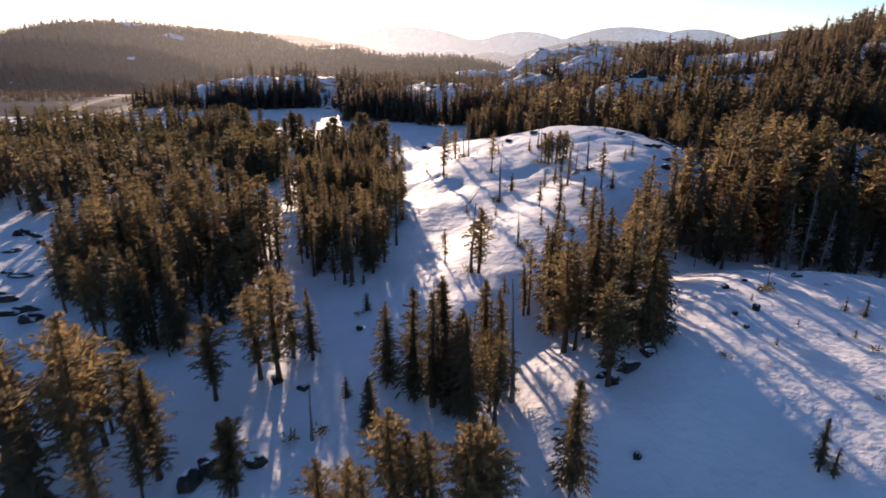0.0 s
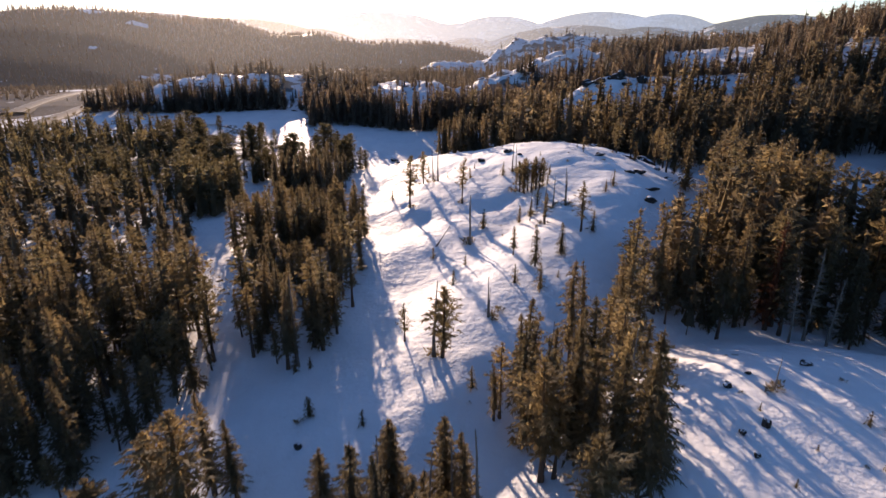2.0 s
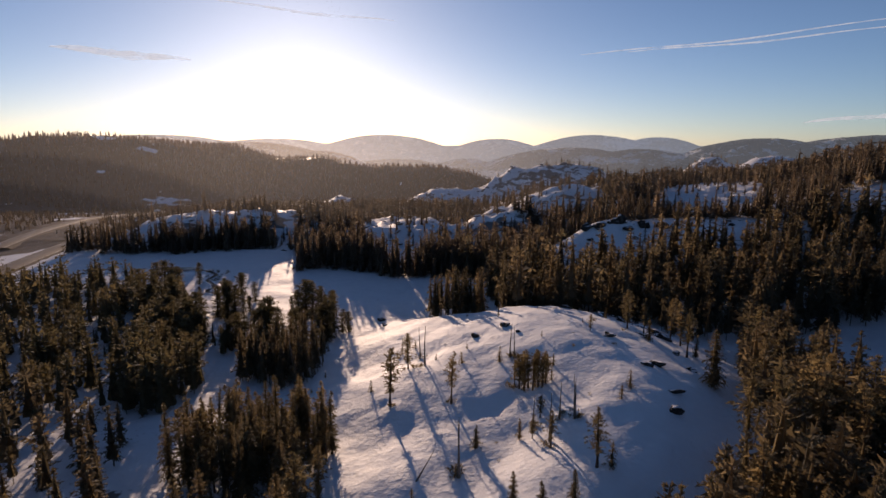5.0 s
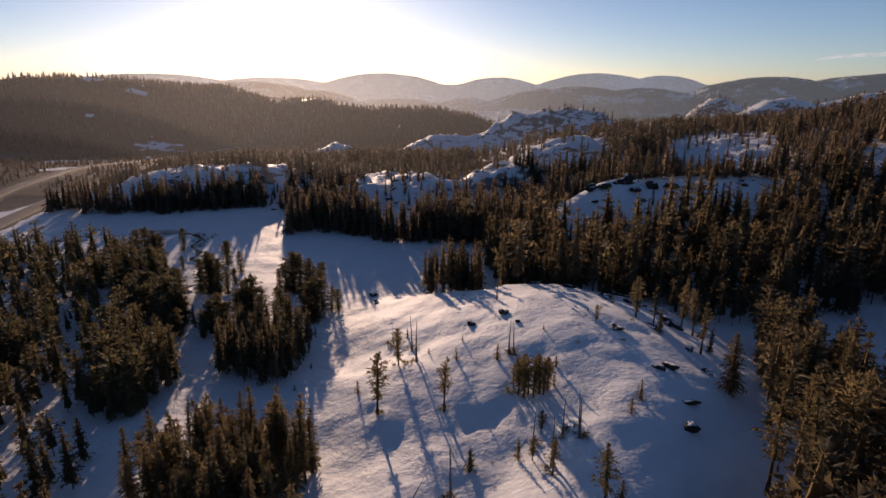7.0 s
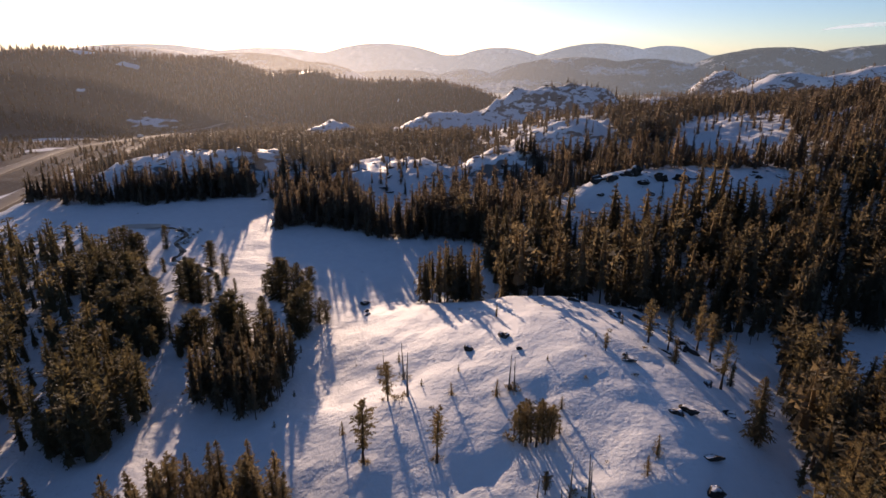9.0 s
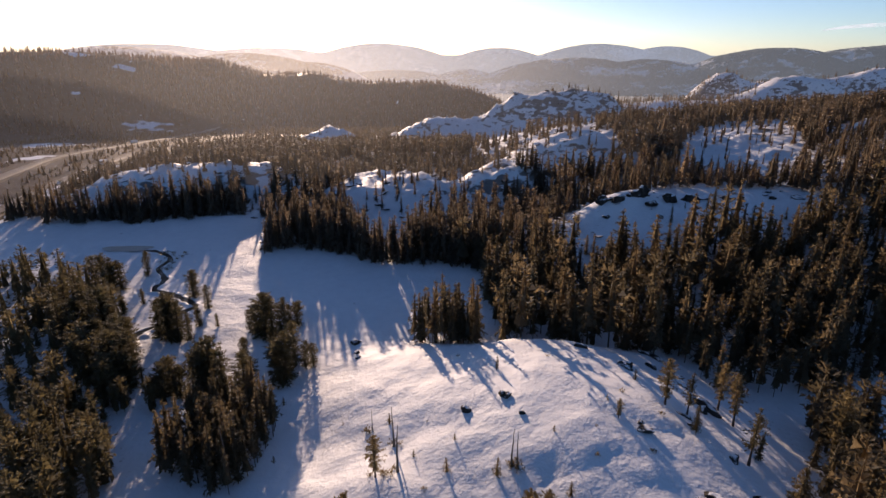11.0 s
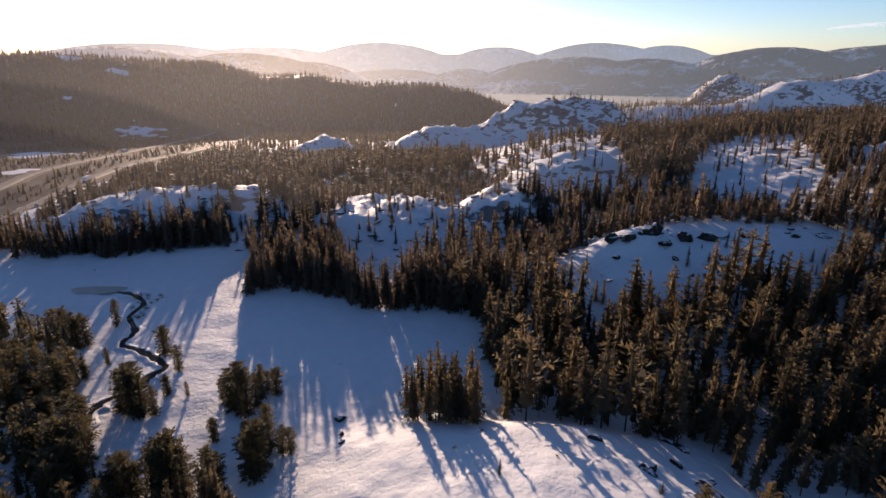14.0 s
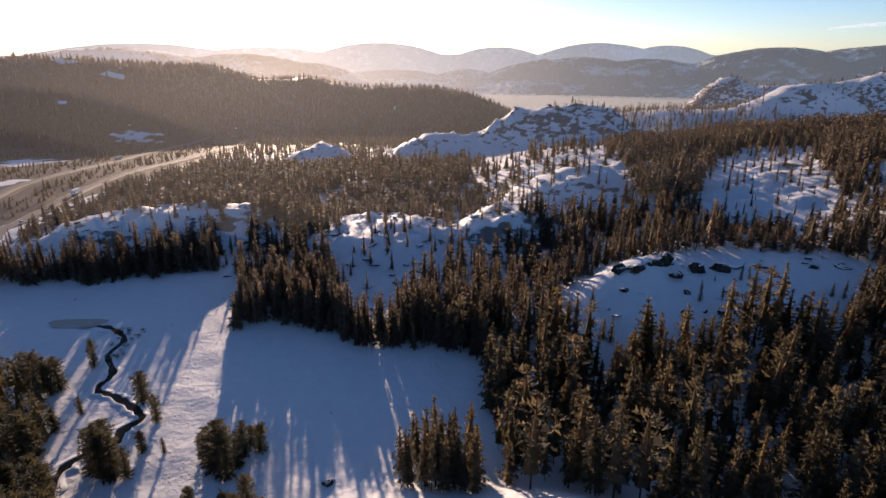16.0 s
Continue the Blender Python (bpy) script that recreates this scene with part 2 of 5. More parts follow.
def land(x, y):
    """The height of the snow-covered ground."""
    x, y = np.asarray(x, float), np.asarray(y, float)
    z = np.interp(y, PROFILE_Y, PROFILE_Z)
    # the wide bare hump and its lower shoulders
    brow = 1 - ramp(y + 0.10 * (x - 30), 190, 213)
    z = z + 13.0 * brow * mound(x, y, 39.7, 163, 31.9, 48, 8.7, 1.1)
    z = z + 3.5 * mound(x, y, 21, 94.7, 11.5, 47, -34.6, 1.5)
    z = z + 2.1 * brow * mound(x, y, 4.7, 162, 12.2, 64, 0, 1.5)
    # flat snow shelf near the start
    z = z + 5.5 * mound(x, y, 44, 48, 27, 27, 0, 3.0) + 1.6 * mound(x, y, 17, 47, 9, 9, 0, 2)
    # ground climbs to the east
    z = z + 6 * ramp(x, 50, 110) * ramp(y, 130, 230) * (1 - ramp(y, 500, 1000))
    z = z + 15 * ramp(x, 30, 150) * ramp(y, 250, 390) * (1 - ramp(y, 480, 900))
    z = z + 34 * mound(x, y, 330, 300, 125, 110, 0, 1.3) + 15 * mound(x, y, 215, 270, 60, 55, 0, 1.3) + 14 * ramp(x, 150, 420) * ramp(y, 420, 600) * (1 - ramp(y, 900, 1500))
    # ground falls to the road in the west
    z = z - 9 * ramp(-x, 140, 230) * ramp(y, 250, 380) * (1 - ramp(y, 480, 700))
    # snow ridge with ledges
    z = z + 10.3 * mound(x, y, 106, 283, 54, 33, 3, 1.7) + 5.5 * mound(x, y, 86, 284, 16, 10, 0, 1.2)
    # low broken ridges behind the meadow
    z = z + 8 * mound(x, y, -4, 362, 31, 31, 10, 2.4) + 12 * mound(x, y, 54, 366, 24, 22, 0, 2.2)
    z = z + 5 * mound(x, y, -62, 384, 15, 18, 0, 1.3) + 12 * mound(x, y, -110, 374, 47, 21, 18, 2.2)
    z = z + 9 * mound(x, y, 85, 406, 30, 24, 0, 2.2)
    # far granite knobs
    z = z + 20 * mound(x, y, -88, 712, 32, 26, 0, 1.3) + 46 * mound(x, y, 168, 735, 78, 50, 0, 2.3) + 28 * mound(x, y, 40, 725, 62, 38, 0, 1.3)
    z = z + 58 * mound(x, y, 620, 1000, 90, 60, 0, 1.3)
    z = z + 112 * mound(x, y, 820, 1540, 190, 110, 0, 1.8) + 32 * mound(x, y, 735, 1500, 60, 70, 0, 1.2) + 150 * mound(x, y, 1180, 1500, 210, 140, 0, 1.5)
    z = z + 42 * mound(x, y, 430, 1090, 240, 150, 0, 1.4)
    # wooded hills across the valley
    z = z + 154 * mound(x, y, -670, 1310, 370, 280, 0, 1.8)
    z = z + 120 * mound(x, y, -40, 1650, 330, 200, 0, 1.5) + 78 * mound(x, y, -370, 1560, 170, 190, 0, 1.4)
    # broken granite on the knobs and ledges
    crag = mound(x, y, 150, 730, 78, 52, 0, 2) + mound(x, y, 40, 722, 66, 40, 0, 2) + mound(x, y, -88, 710, 36, 30, 0, 2) + 0.8 * mound(x, y, 820, 1520, 260, 120, 0, 2)
    z = z + crag * (5.0 * np.abs(wobble(x, y, 46, 13)) + 1.8 * wobble(x, y, 26, 14) - 1.8)
    ledge = ramp(y, 322, 345) * (1 - ramp(y, 430, 470)) * ramp(x, -190, -150)
    z = z + ledge * (2.4 * np.abs(wobble(x, y, 30, 15)) - 0.8)
    # terraces on the shoulder of the hump, gentle treads with steeper risers towards the viewer
    on_hump = mound(x, y, -4, 150, 17, 42, 0, 2.0)
    z = z + 0.9 * on_hump * np.sin(2 * math.pi * (y - 137 + 0.25 * (x + 4) + 2.5 * wobble(x, y, 44, 18)) / 36)
    # scoops and lobes that the wind left on the hump
    lobes = mound(x, y, 24, 150, 44, 56, 0, 2.5)
    z = z + lobes * (0.34 * wobble(x, y, 17, 22) + 0.16 * wobble(x + 0.4 * y, y, 9, 23))
    # wind-packed swells
    z = z + 0.35 * wobble(x, y, 23, 1) + 0.13 * wobble(x, y, 8, 2)
    z = z + (1.5 * wobble(x, y, 47, 4) + 0.9 * wobble(x, y, 17, 5)) * ramp(y, 305, 360) * ramp(x, -200, -150)
    z = z + (3.5 * wobble(x, y, 130, 6) + 1.6 * wobble(x, y, 48, 7)) * ramp(y, 560, 760) * np.maximum(ramp(x, -200, -110), ramp(y, 1050, 1200))
    return z

# ---- building helpers
def raw_mesh(name, verts, faces, material, smooth=False):
    """A mesh from arrays of corners and of equal-sided faces."""
    verts, faces = np.asarray(verts, np.float32), np.asarray(faces, np.int32)
    me = bpy.data.meshes.new(name)
    me.vertices.add(len(verts))
    me.vertices.foreach_set("co", verts.ravel())
    m, k = faces.shape
    me.loops.add(m * k)
    me.loops.foreach_set("vertex_index", faces.ravel())
    me.polygons.add(m)
    me.polygons.foreach_set("loop_start", np.arange(0, m * k, k, dtype=np.int32))
    if smooth:
        me.polygons.foreach_set("use_smooth", np.ones(m, bool))
    me.update(calc_edges=True)
    me.materials.append(material)
    return me


def part(name, me, parent, label=""):
    """One mesh as a part under a thing."""
    ob = new(name, me)
    ob.parent = parent
    return tagged(ob, label)


def inside(px, py, poly):
    """Which of the points lie in the polygon."""
    hit, n = np.zeros(np.shape(px), bool), len(poly)
    for k in range(n):
        (ax, ay), (bx, by) = poly[k], poly[(k + 1) % n]
        if ay != by:
            hit ^= ((ay > py) != (by > py)) & (px < (bx - ax) * (py - ay) / (by - ay) + ax)
    return hit


def near_line(px, py, line):
    """The distance of points from a broken line in plan."""
    best = np.full(np.shape(px), 1e9)
    for (ax, ay), (bx, by) in zip(line, line[1:]):
        dx, dy = bx - ax, by - ay
        u = np.clip(((px - ax) * dx + (py - ay) * dy) / (dx * dx + dy * dy), 0, 1)
        best = np.minimum(best, np.hypot(px - ax - u * dx, py - ay - u * dy))
    return best


def smooth_line(points, step):
    """Points along a smooth curve (Catmull-Rom) through those given."""
    p = np.array([points[0], *points, points[-1]], float)
    out = []
    for a, b, c, d in zip(p, p[1:], p[2:], p[3:]):
        n = max(2, int(np.hypot(*(c - b)) / step))
        for t in np.arange(n) / n:
            out.append(0.5 * (2 * b + (c - a) * t + (2 * a - 5 * b + 4 * c - d) * t * t + (3 * b - a - 3 * c + d) * t ** 3))
    return np.array([*out, p[-1]])


def ribbon(line, profile, lift, slack=6, widen=1.0):
    """A strip along a line in plan: profile gives (offset, height) across it. Its height follows the land, evened out."""
    z = land(line[:, 0], line[:, 1])
    k = np.ones(2 * slack + 1) / (2 * slack + 1)
    z = np.convolve(np.pad(z, slack, mode="edge"), k, "valid") + lift
    d = np.gradient(line, axis=0)
    d /= np.linalg.norm(d, axis=1)[:, None]
    side = np.stack([d[:, 1], -d[:, 0]], 1)
    rows = [np.column_stack([line + side * (o * np.ones(len(line)) * widen)[:, None], z + h]) for o, h in profile]
    v = np.stack(rows, 1).reshape(-1, 3)
    n, m = len(line), len(profile)
    i = (np.arange(n - 1)[:, None] * m + np.arange(m - 1)).ravel()
    return v, np.stack([i, i + 1, i + m + 1, i + m], 1)


def ring_trunk(height, radius, rng, sides=7, rings=6, lean=0.0, top=0.12):
    """A tapered, slightly crooked stem."""
    t = np.linspace(0, 1, rings)
    bend = np.cumsum(rng.normal(0, 0.010 * height, (rings, 2)), 0) * t[:, None] + np.outer(t * t, (lean * height, 0))
    r = radius * (1 - (1 - top) * t) * (1 + 0.5 * np.exp(-t * 14))
    a = np.arange(sides) * 2 * math.pi / sides
    v = np.stack([bend[:, None, 0] + r[:, None] * np.cos(a), bend[:, None, 1] + r[:, None] * np.sin(a), np.repeat((t * height - 0.35 * (t == 0))[:, None], sides, 1)], 2).reshape(-1, 3)
    i, j = np.meshgrid(np.arange(rings - 1), np.arange(sides), indexing="ij")
    i, j = i.ravel(), j.ravel()
    k = (j + 1) % sides
    f = np.stack([i * sides + j, i * sides + k, (i + 1) * sides + k, (i + 1) * sides + j], 1)
    return v, f, bend


def sprays(height, radius, start, levels, per, tufts, rng, shape="fir", bend=None, ragged=0.3, fat=1.0, core=0.35, thick=0.40):
    """The needle sprays of a conifer: boughs in whorls, each with tufts on both sides and a tip. All triangles."""
    tri = []
    for lev in range(levels):
        u = (lev + rng.uniform(0, 0.8)) / levels
        h = height * (start + (0.985 - start) * u)
        if shape == "fir":
            prof = (1 - u) ** 0.68 * min(1.0, 0.55 + 3 * u) + 0.04
            tilt = -0.42 + 0.75 * u
        else:
            prof = math.sin(math.pi * min(1, 0.18 + 0.80 * u)) ** 0.8 * (0.75 + 0.25 * math.sin(5 * u + ragged * 9)) + 0.08
            tilt = -0.05 + 0.55 * u
        off = (0, 0) if bend is None else bend[min(len(bend) - 1, int(h / height * (len(bend) - 1) + 0.5))]
        a0 = rng.uniform(0, 6.28)
        for b in range(per):
            if rng.random() < ragged * 0.35:
                continue
            a = a0 + b * 2 * math.pi / per + rng.normal(0, 0.45)
            long = radius * prof * rng.uniform(1 - 1.3 * ragged, 1.15)
            hb = h + rng.uniform(-0.7, 0.7) * height * (0.985 - start) / levels
            out = np.array([math.cos(a), math.sin(a), tilt + rng.normal(0, 0.12)])
            side = np.array([-math.sin(a), math.cos(a), 0.0])
            root = np.array([off[0], off[1], min(hb, height * 0.98)])
            w = fat * (0.16 * radius + 0.30 * long)
            for k in range(tufts):
                s = (k + 0.9) / tufts if tufts > 1 else 0.6
                p = root + out * long * s - np.array([0, 0, 0.10 * long * s * s])
                size = w * (1.08 - 0.55 * s) * rng.uniform(0.75, 1.25)
                for sg in (-1, 1):
                    tip = p + side * sg * size * rng.uniform(0.45, 0.95) + out * size * rng.uniform(0.35, 0.85) + np.array([0, 0, rng.normal(0.10, 0.42) * size])
                    tri.append((p - out * size * thick, p + out * size * thick + np.array([0, 0, 0.14 * size]), tip))
            p = root + out * long * 0.8
            tri.append((p + side * w * 0.22, p - side * w * 0.22 + np.array([0, 0, 0.1 * w]), root + out * long * 1.22 - np.array([0, 0, 0.12 * long])))
    lead = np.array([0 if bend is None else bend[-1][0], 0 if bend is None else bend[-1][1], height * 1.03])
    for a in (0.3, 2.4, 4.5):
        q = lead - np.array([0, 0, height * 0.10])
        tri.append((q + 0.05 * radius * np.array([math.cos(a), math.sin(a), 0]), q + 0.05 * radius * np.array([math.cos(a + 2), math.sin(a + 2), 0]), lead))
    # the dense inside of the crown
    k = 3 if shape == "fir" else 2
    for s in range(k):
        z0, z1 = height * (start + 0.03 + (0.93 - start) * s / (k + 0.4)), height * min(0.97, start + (0.93 - start) * (s + 1.7) / (k + 0.4))
        r = radius * core * (1 - s / (k + 0.3)) * (1.0 if shape == "fir" else 0.9)
        a0 = rng.uniform(0, 1)
        for j in range(5):
            a, b = a0 + j * 1.2566, a0 + (j + 1) * 1.2566
            ra, rb = r * rng.uniform(0.7, 1.2), r * rng.uniform(0.7, 1.2)
            o = np.array([0, 0, 0.0]) if bend is None else np.array([*bend[min(len(bend) - 1, int(z0 / height * (len(bend) - 1)))], 0.0])
            tri.append((o + (ra * math.cos(a), ra * math.sin(a), z0), o + (rb * math.cos(b), rb * math.sin(b), z0), o + (0, 0, z1)))
    return np.array(tri)


def tri_mesh(name, tri, material):
    return raw_mesh(name, tri.reshape(-1, 3), np.arange(len(tri) * 3).reshape(-1, 3), material)


def conifer(name, label, seed, height, radius, start, levels, per, tufts, shape, material, ragged=0.3, stem=0.16, lean=0.0, fat=0.88):
    """One conifer as a thing: trunk and crown."""
    rng = np.random.default_rng(seed)
    tree = tagged(new(name), label, "tree")
    v, f, bend = ring_trunk(height * 0.97, stem, rng, lean=lean)
    part("trunk", raw_mesh("trunk", v, f, BARK, True), tree)
    part("crown", tri_mesh("crown", sprays(height, radius, start, levels, per, tufts, rng, shape, bend, ragged, fat, 0.30 if shape == "fir" else 0.16, 0.22), material), tree)
    return tree


def snag(name, label, seed, height, stem, twigs, lean=0.0, spread=0.9, stout=0.22):
    """A dead stem with broken twigs."""
    rng = np.random.default_rng(seed)
    tree = tagged(new(name), label, "dead tree")
    v, f, bend = ring_trunk(height, stem, rng, 7, 7, lean, 0.2)
    part("trunk", raw_mesh("trunk", v, f, GREY_WOOD, True), tree)
    for _ in range(twigs):
        u = rng.uniform(0.25, 0.95)
        a, long = rng.uniform(0, 6.28), spread * rng.uniform(0.3, 1.0) * (1.1 - u)
        off = bend[int(u * (len(bend) - 1))]
        root = np.array([off[0], off[1], u * height])
        tip = root + long * np.array([math.cos(a), math.sin(a), rng.uniform(-0.2, 0.5)])
        s = np.array([-math.sin(a), math.cos(a), 0]) * stem * stout
        up = np.array([0, 0, stem * (stout + 0.03)])
        v = np.array([root + s, root - s, root + up, tip])
        part("branch", raw_mesh("branch", v, [(0, 1, 3), (1, 2, 3), (2, 0, 3)], GREY_WOOD), tree)
    return tree


def boulder_mesh(seed, flat=0.6, fine=3, material=None):
    rng = np.random.default_rng(seed)
    bm = bmesh.new()
    bmesh.ops.create_icosphere(bm, subdivisions=fine, radius=1.0)
    cuts = [(Vector(rng.normal(size=3)).normalized(), rng.uniform(0.42, 0.85)) for _ in range(14)]
    for v in bm.verts:
        for nrm, d in cuts:
            over = v.co.dot(nrm) - d
            if over > 0:
                v.co -= nrm * over * 0.92
        p = v.co + Vector((seed, 0, 0))
        v.co *= 1 + 0.22 * noise.noise(p * 1.7) + 0.11 * noise.noise(p * 4.1)
        v.co.z *= flat
    me = bpy.data.meshes.new("boulder")
    bm.to_mesh(me)
    bm.free()
    me.materials.append(material or GRANITE)
    return me


def scatter(poly, gap, seed, keep=1.0):
    """Places in a polygon, about gap apart, shaken off a grid."""
    rng = np.random.default_rng(seed)
    p = np.array(poly)
    (x0, y0), (x1, y1) = p.min(0), p.max(0)
    gx, gy = np.meshgrid(np.arange(x0, x1, gap), np.arange(y0, y1, gap))
    gx = gx + rng.uniform(-0.48, 0.48, gx.shape) * gap
    gy = gy + rng.uniform(-0.48, 0.48, gy.shape) * gap
    ok = inside(gx, gy, poly) & (rng.random(gx.shape) < keep)
    return np.stack([gx[ok], gy[ok]], 1)


def joined(name, label, templates, places, material, seed):
    """Many trees as one object: templates are triangle sets of height 1; places are x, y, height, width."""
    rng = np.random.default_rng(seed)
    out, tones = [], []
    for k, (x, y, h, w) in enumerate(places):
        t = templates[rng.integers(len(templates))]
        a = rng.uniform(0, 6.28)
        c, s = math.cos(a), math.sin(a)
        m = np.array([(c * w, -s * w, rng.normal(0, 0.012) * h), (s * w, c * w, rng.normal(0, 0.012) * h), (0, 0, h)])
        out.append(t.reshape(-1, 3) @ m.T + (x, y, float(land(x, y)) - 0.2))
        tones.append(np.full(len(t) * 3, rng.random() ** 1.4))
    v = np.concatenate(out)
    me = raw_mesh(name, v, np.arange(len(v)).reshape(-1, 3), material)
    me.attributes.new("tone", "FLOAT", "POINT").data.foreach_set("value", np.concatenate(tones).astype(np.float32))
    return tagged(new(name, me), label, "forest", kind="stuff")

# ---- the ground: one sheet out to the lake basin
ROAD_LOW = [(-172, 275), (-184, 330), (-198, 396), (-208, 452), (-225, 523), (-234, 585), (-240, 665), (-243, 774), (-247, 912), (-262, 1030), (-270, 1072)]
ROAD_HIGH = [(-236, 370), (-250, 420), (-265, 483), (-284, 549), (-295, 639), (-311, 750), (-322, 860), (-327, 959), (-323, 1066)]
HILL_SNOW = [(-405, 1005, 48, 45), (-400, 740, 42, 80), (-305, 560, 12, 30), (-596, 1195, 30, 22), (-504, 1160, 24, 14), (-545, 1062, 16, 10), (-490, 1075, 24, 9), (-230, 1010, 14, 22)]
KNOBS = [(-88, 712, 40, 34), (163, 730, 80, 58), (40, 722, 66, 42), (620, 1000, 100, 70), (820, 1520, 270, 150), (1180, 1500, 250, 170)]
CLEARINGS = {
    "ridge_face": [(60, 290), (58, 266), (60, 245), (69, 249), (86, 251), (106, 252), (123, 247), (142, 256), (158, 273), (150, 286), (112, 293), (82, 293)],
    "sun_gap": [(-66, 322), (-56, 316), (-62, 352), (-74, 410), (-84, 410), (-73, 352)],
    "low_ridge": [(-153, 331), (-130, 329), (-111, 337), (-92, 350), (-82, 374), (-92, 388), (-130, 386), (-165, 387), (-178, 365)],
    "mid_ridge": [(-34, 352), (-20, 325), (-16, 300), (-9, 277), (2, 275), (10, 292), (24, 326), (46, 338), (60, 366), (46, 388), (0, 390), (-24, 378)],
    "back_knoll": [(52, 372), (66, 360), (92, 362), (116, 374), (126, 412), (92, 428), (54, 414)],
    "slope_opening": [(132, 350), (140, 326), (160, 320), (182, 330), (198, 356), (234, 425), (264, 466), (230, 482), (186, 438)],
    "peak_apron": [(60, 640), (95, 590), (150, 575), (195, 640), (205, 700), (60, 700)],
    "frozen_pond": [(186, 530), (236, 530), (246, 604), (196, 604)],
    "upper_patch": [(178, 260), (202, 256), (214, 286), (190, 292)],
    "upper_ledge": [(216, 372), (240, 368), (238, 338), (214, 346)],
}


def ground_sheet():
    ys = [-240.0]
    while ys[-1] < 4300:
        y = ys[-1]
        ys.append(y + (8 if y < 10 else 1.45 if y < 215 else min(60, 1.45 + (y - 215) * 0.0098)))
    ys = np.array(ys)
    u = np.linspace(-1, 1, 321)
    u = np.sign(u) * np.abs(u) ** 1.35
    half = np.clip(170 + 0.62 * (ys + 240), 0, 3000)
    x, y = half[:, None] * u, np.repeat(ys[:, None], len(u), 1)
    z = land(x, y)
    n, m = x.shape
    i = (np.arange(n - 1)[:, None] * m + np.arange(m - 1)).ravel()
    me = raw_mesh("ground", np.stack([x, y, z], 2).reshape(-1, 3), np.stack([i, i + 1, i + m + 1, i + m], 1), GROUND, True)
    # where rock shows, where the floor is bare woods, where litter lies
    rock = 0.04 + 0.12 * ramp(y, 215, 300)
    for cx, cy, rx, ry in KNOBS:
        rock = np.maximum(rock, (0.39 if cy < 900 else 0.32) * mound(x, y, cx, cy, rx, ry, 0, 1.5))
    rock = np.maximum(rock, 0.33 * ramp(y, 318, 340) * (1 - ramp(y, 440, 480)))
    gy, gx = np.gradient(z, ys, axis=0), np.gradient(z, axis=1) / np.gradient(x, axis=1)
    steep = np.hypot(gx, gy)
    rock = rock + 0.35 * ramp(steep, 0.55, 1.1)
    woods = ramp(y, 760, 960) * (1 - ramp(x, 180, 330) * ramp(y, 600, 900))
    woods = np.maximum(woods, ramp(-x, 195, 215) * ramp(y, 330, 360) * 0.95)
    for cx, cy, rx, ry in KNOBS:
        woods = woods * (1 - mound(x, y, cx, cy, rx, ry, 0, 2))
    for cx, cy, rx, ry in HILL_SNOW:
        woods = woods * (1 - 0.75 * np.clip(1.3 * mound(x, y, cx, cy, rx, ry, 0, 1.2) + 0.45 * wobble(x, y, 34, 5) - 0.3, 0, 1))
    litter = ramp(wobble(x, y, 31, 9), -0.2, 0.5) * ramp(np.abs(x - 15), 25, 70) * (1 - 0.9 * inside(x, y, MEADOW))
    for name, value in (("rock", rock), ("woods", 0.18 + 0.72 * woods), ("litter", litter)):
        me.attributes.new(name, "FLOAT", "POINT").data.foreach_set("value", value.ravel().astype(np.float32))
    return tagged(new("ground", me), "wind-packed snow over granite ground with bare patches", "snow", kind="structure")


MEADOW = [(-175, 312), (-113, 316), (-84, 322), (-60, 326), (-49, 279), (-31, 281), (-8, 265), (22, 261), (31, 253), (28, 213), (8, 210), (-14, 205), (-40, 205), (-60, 212), (-82, 246), (-105, 262), (-180, 270)]
ground_sheet()


# ---- far ranges and the lake, their haze and mist put in as glow
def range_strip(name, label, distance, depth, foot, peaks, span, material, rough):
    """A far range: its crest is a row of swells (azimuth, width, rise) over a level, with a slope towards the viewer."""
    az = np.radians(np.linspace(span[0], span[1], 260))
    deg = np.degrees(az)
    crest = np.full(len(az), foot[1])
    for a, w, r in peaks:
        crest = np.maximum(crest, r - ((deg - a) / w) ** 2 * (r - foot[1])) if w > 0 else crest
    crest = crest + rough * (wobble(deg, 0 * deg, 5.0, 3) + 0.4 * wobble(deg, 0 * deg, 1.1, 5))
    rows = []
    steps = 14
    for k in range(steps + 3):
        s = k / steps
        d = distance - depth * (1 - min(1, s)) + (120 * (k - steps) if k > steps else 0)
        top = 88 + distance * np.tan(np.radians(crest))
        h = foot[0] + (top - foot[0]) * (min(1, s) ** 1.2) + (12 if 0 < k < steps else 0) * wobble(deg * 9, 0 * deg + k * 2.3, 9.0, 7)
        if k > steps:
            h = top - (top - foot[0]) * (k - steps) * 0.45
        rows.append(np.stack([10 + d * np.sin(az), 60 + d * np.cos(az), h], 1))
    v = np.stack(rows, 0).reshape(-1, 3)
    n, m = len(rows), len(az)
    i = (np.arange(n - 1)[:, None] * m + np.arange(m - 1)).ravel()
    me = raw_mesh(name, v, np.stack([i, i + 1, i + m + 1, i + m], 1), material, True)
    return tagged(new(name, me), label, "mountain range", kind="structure")


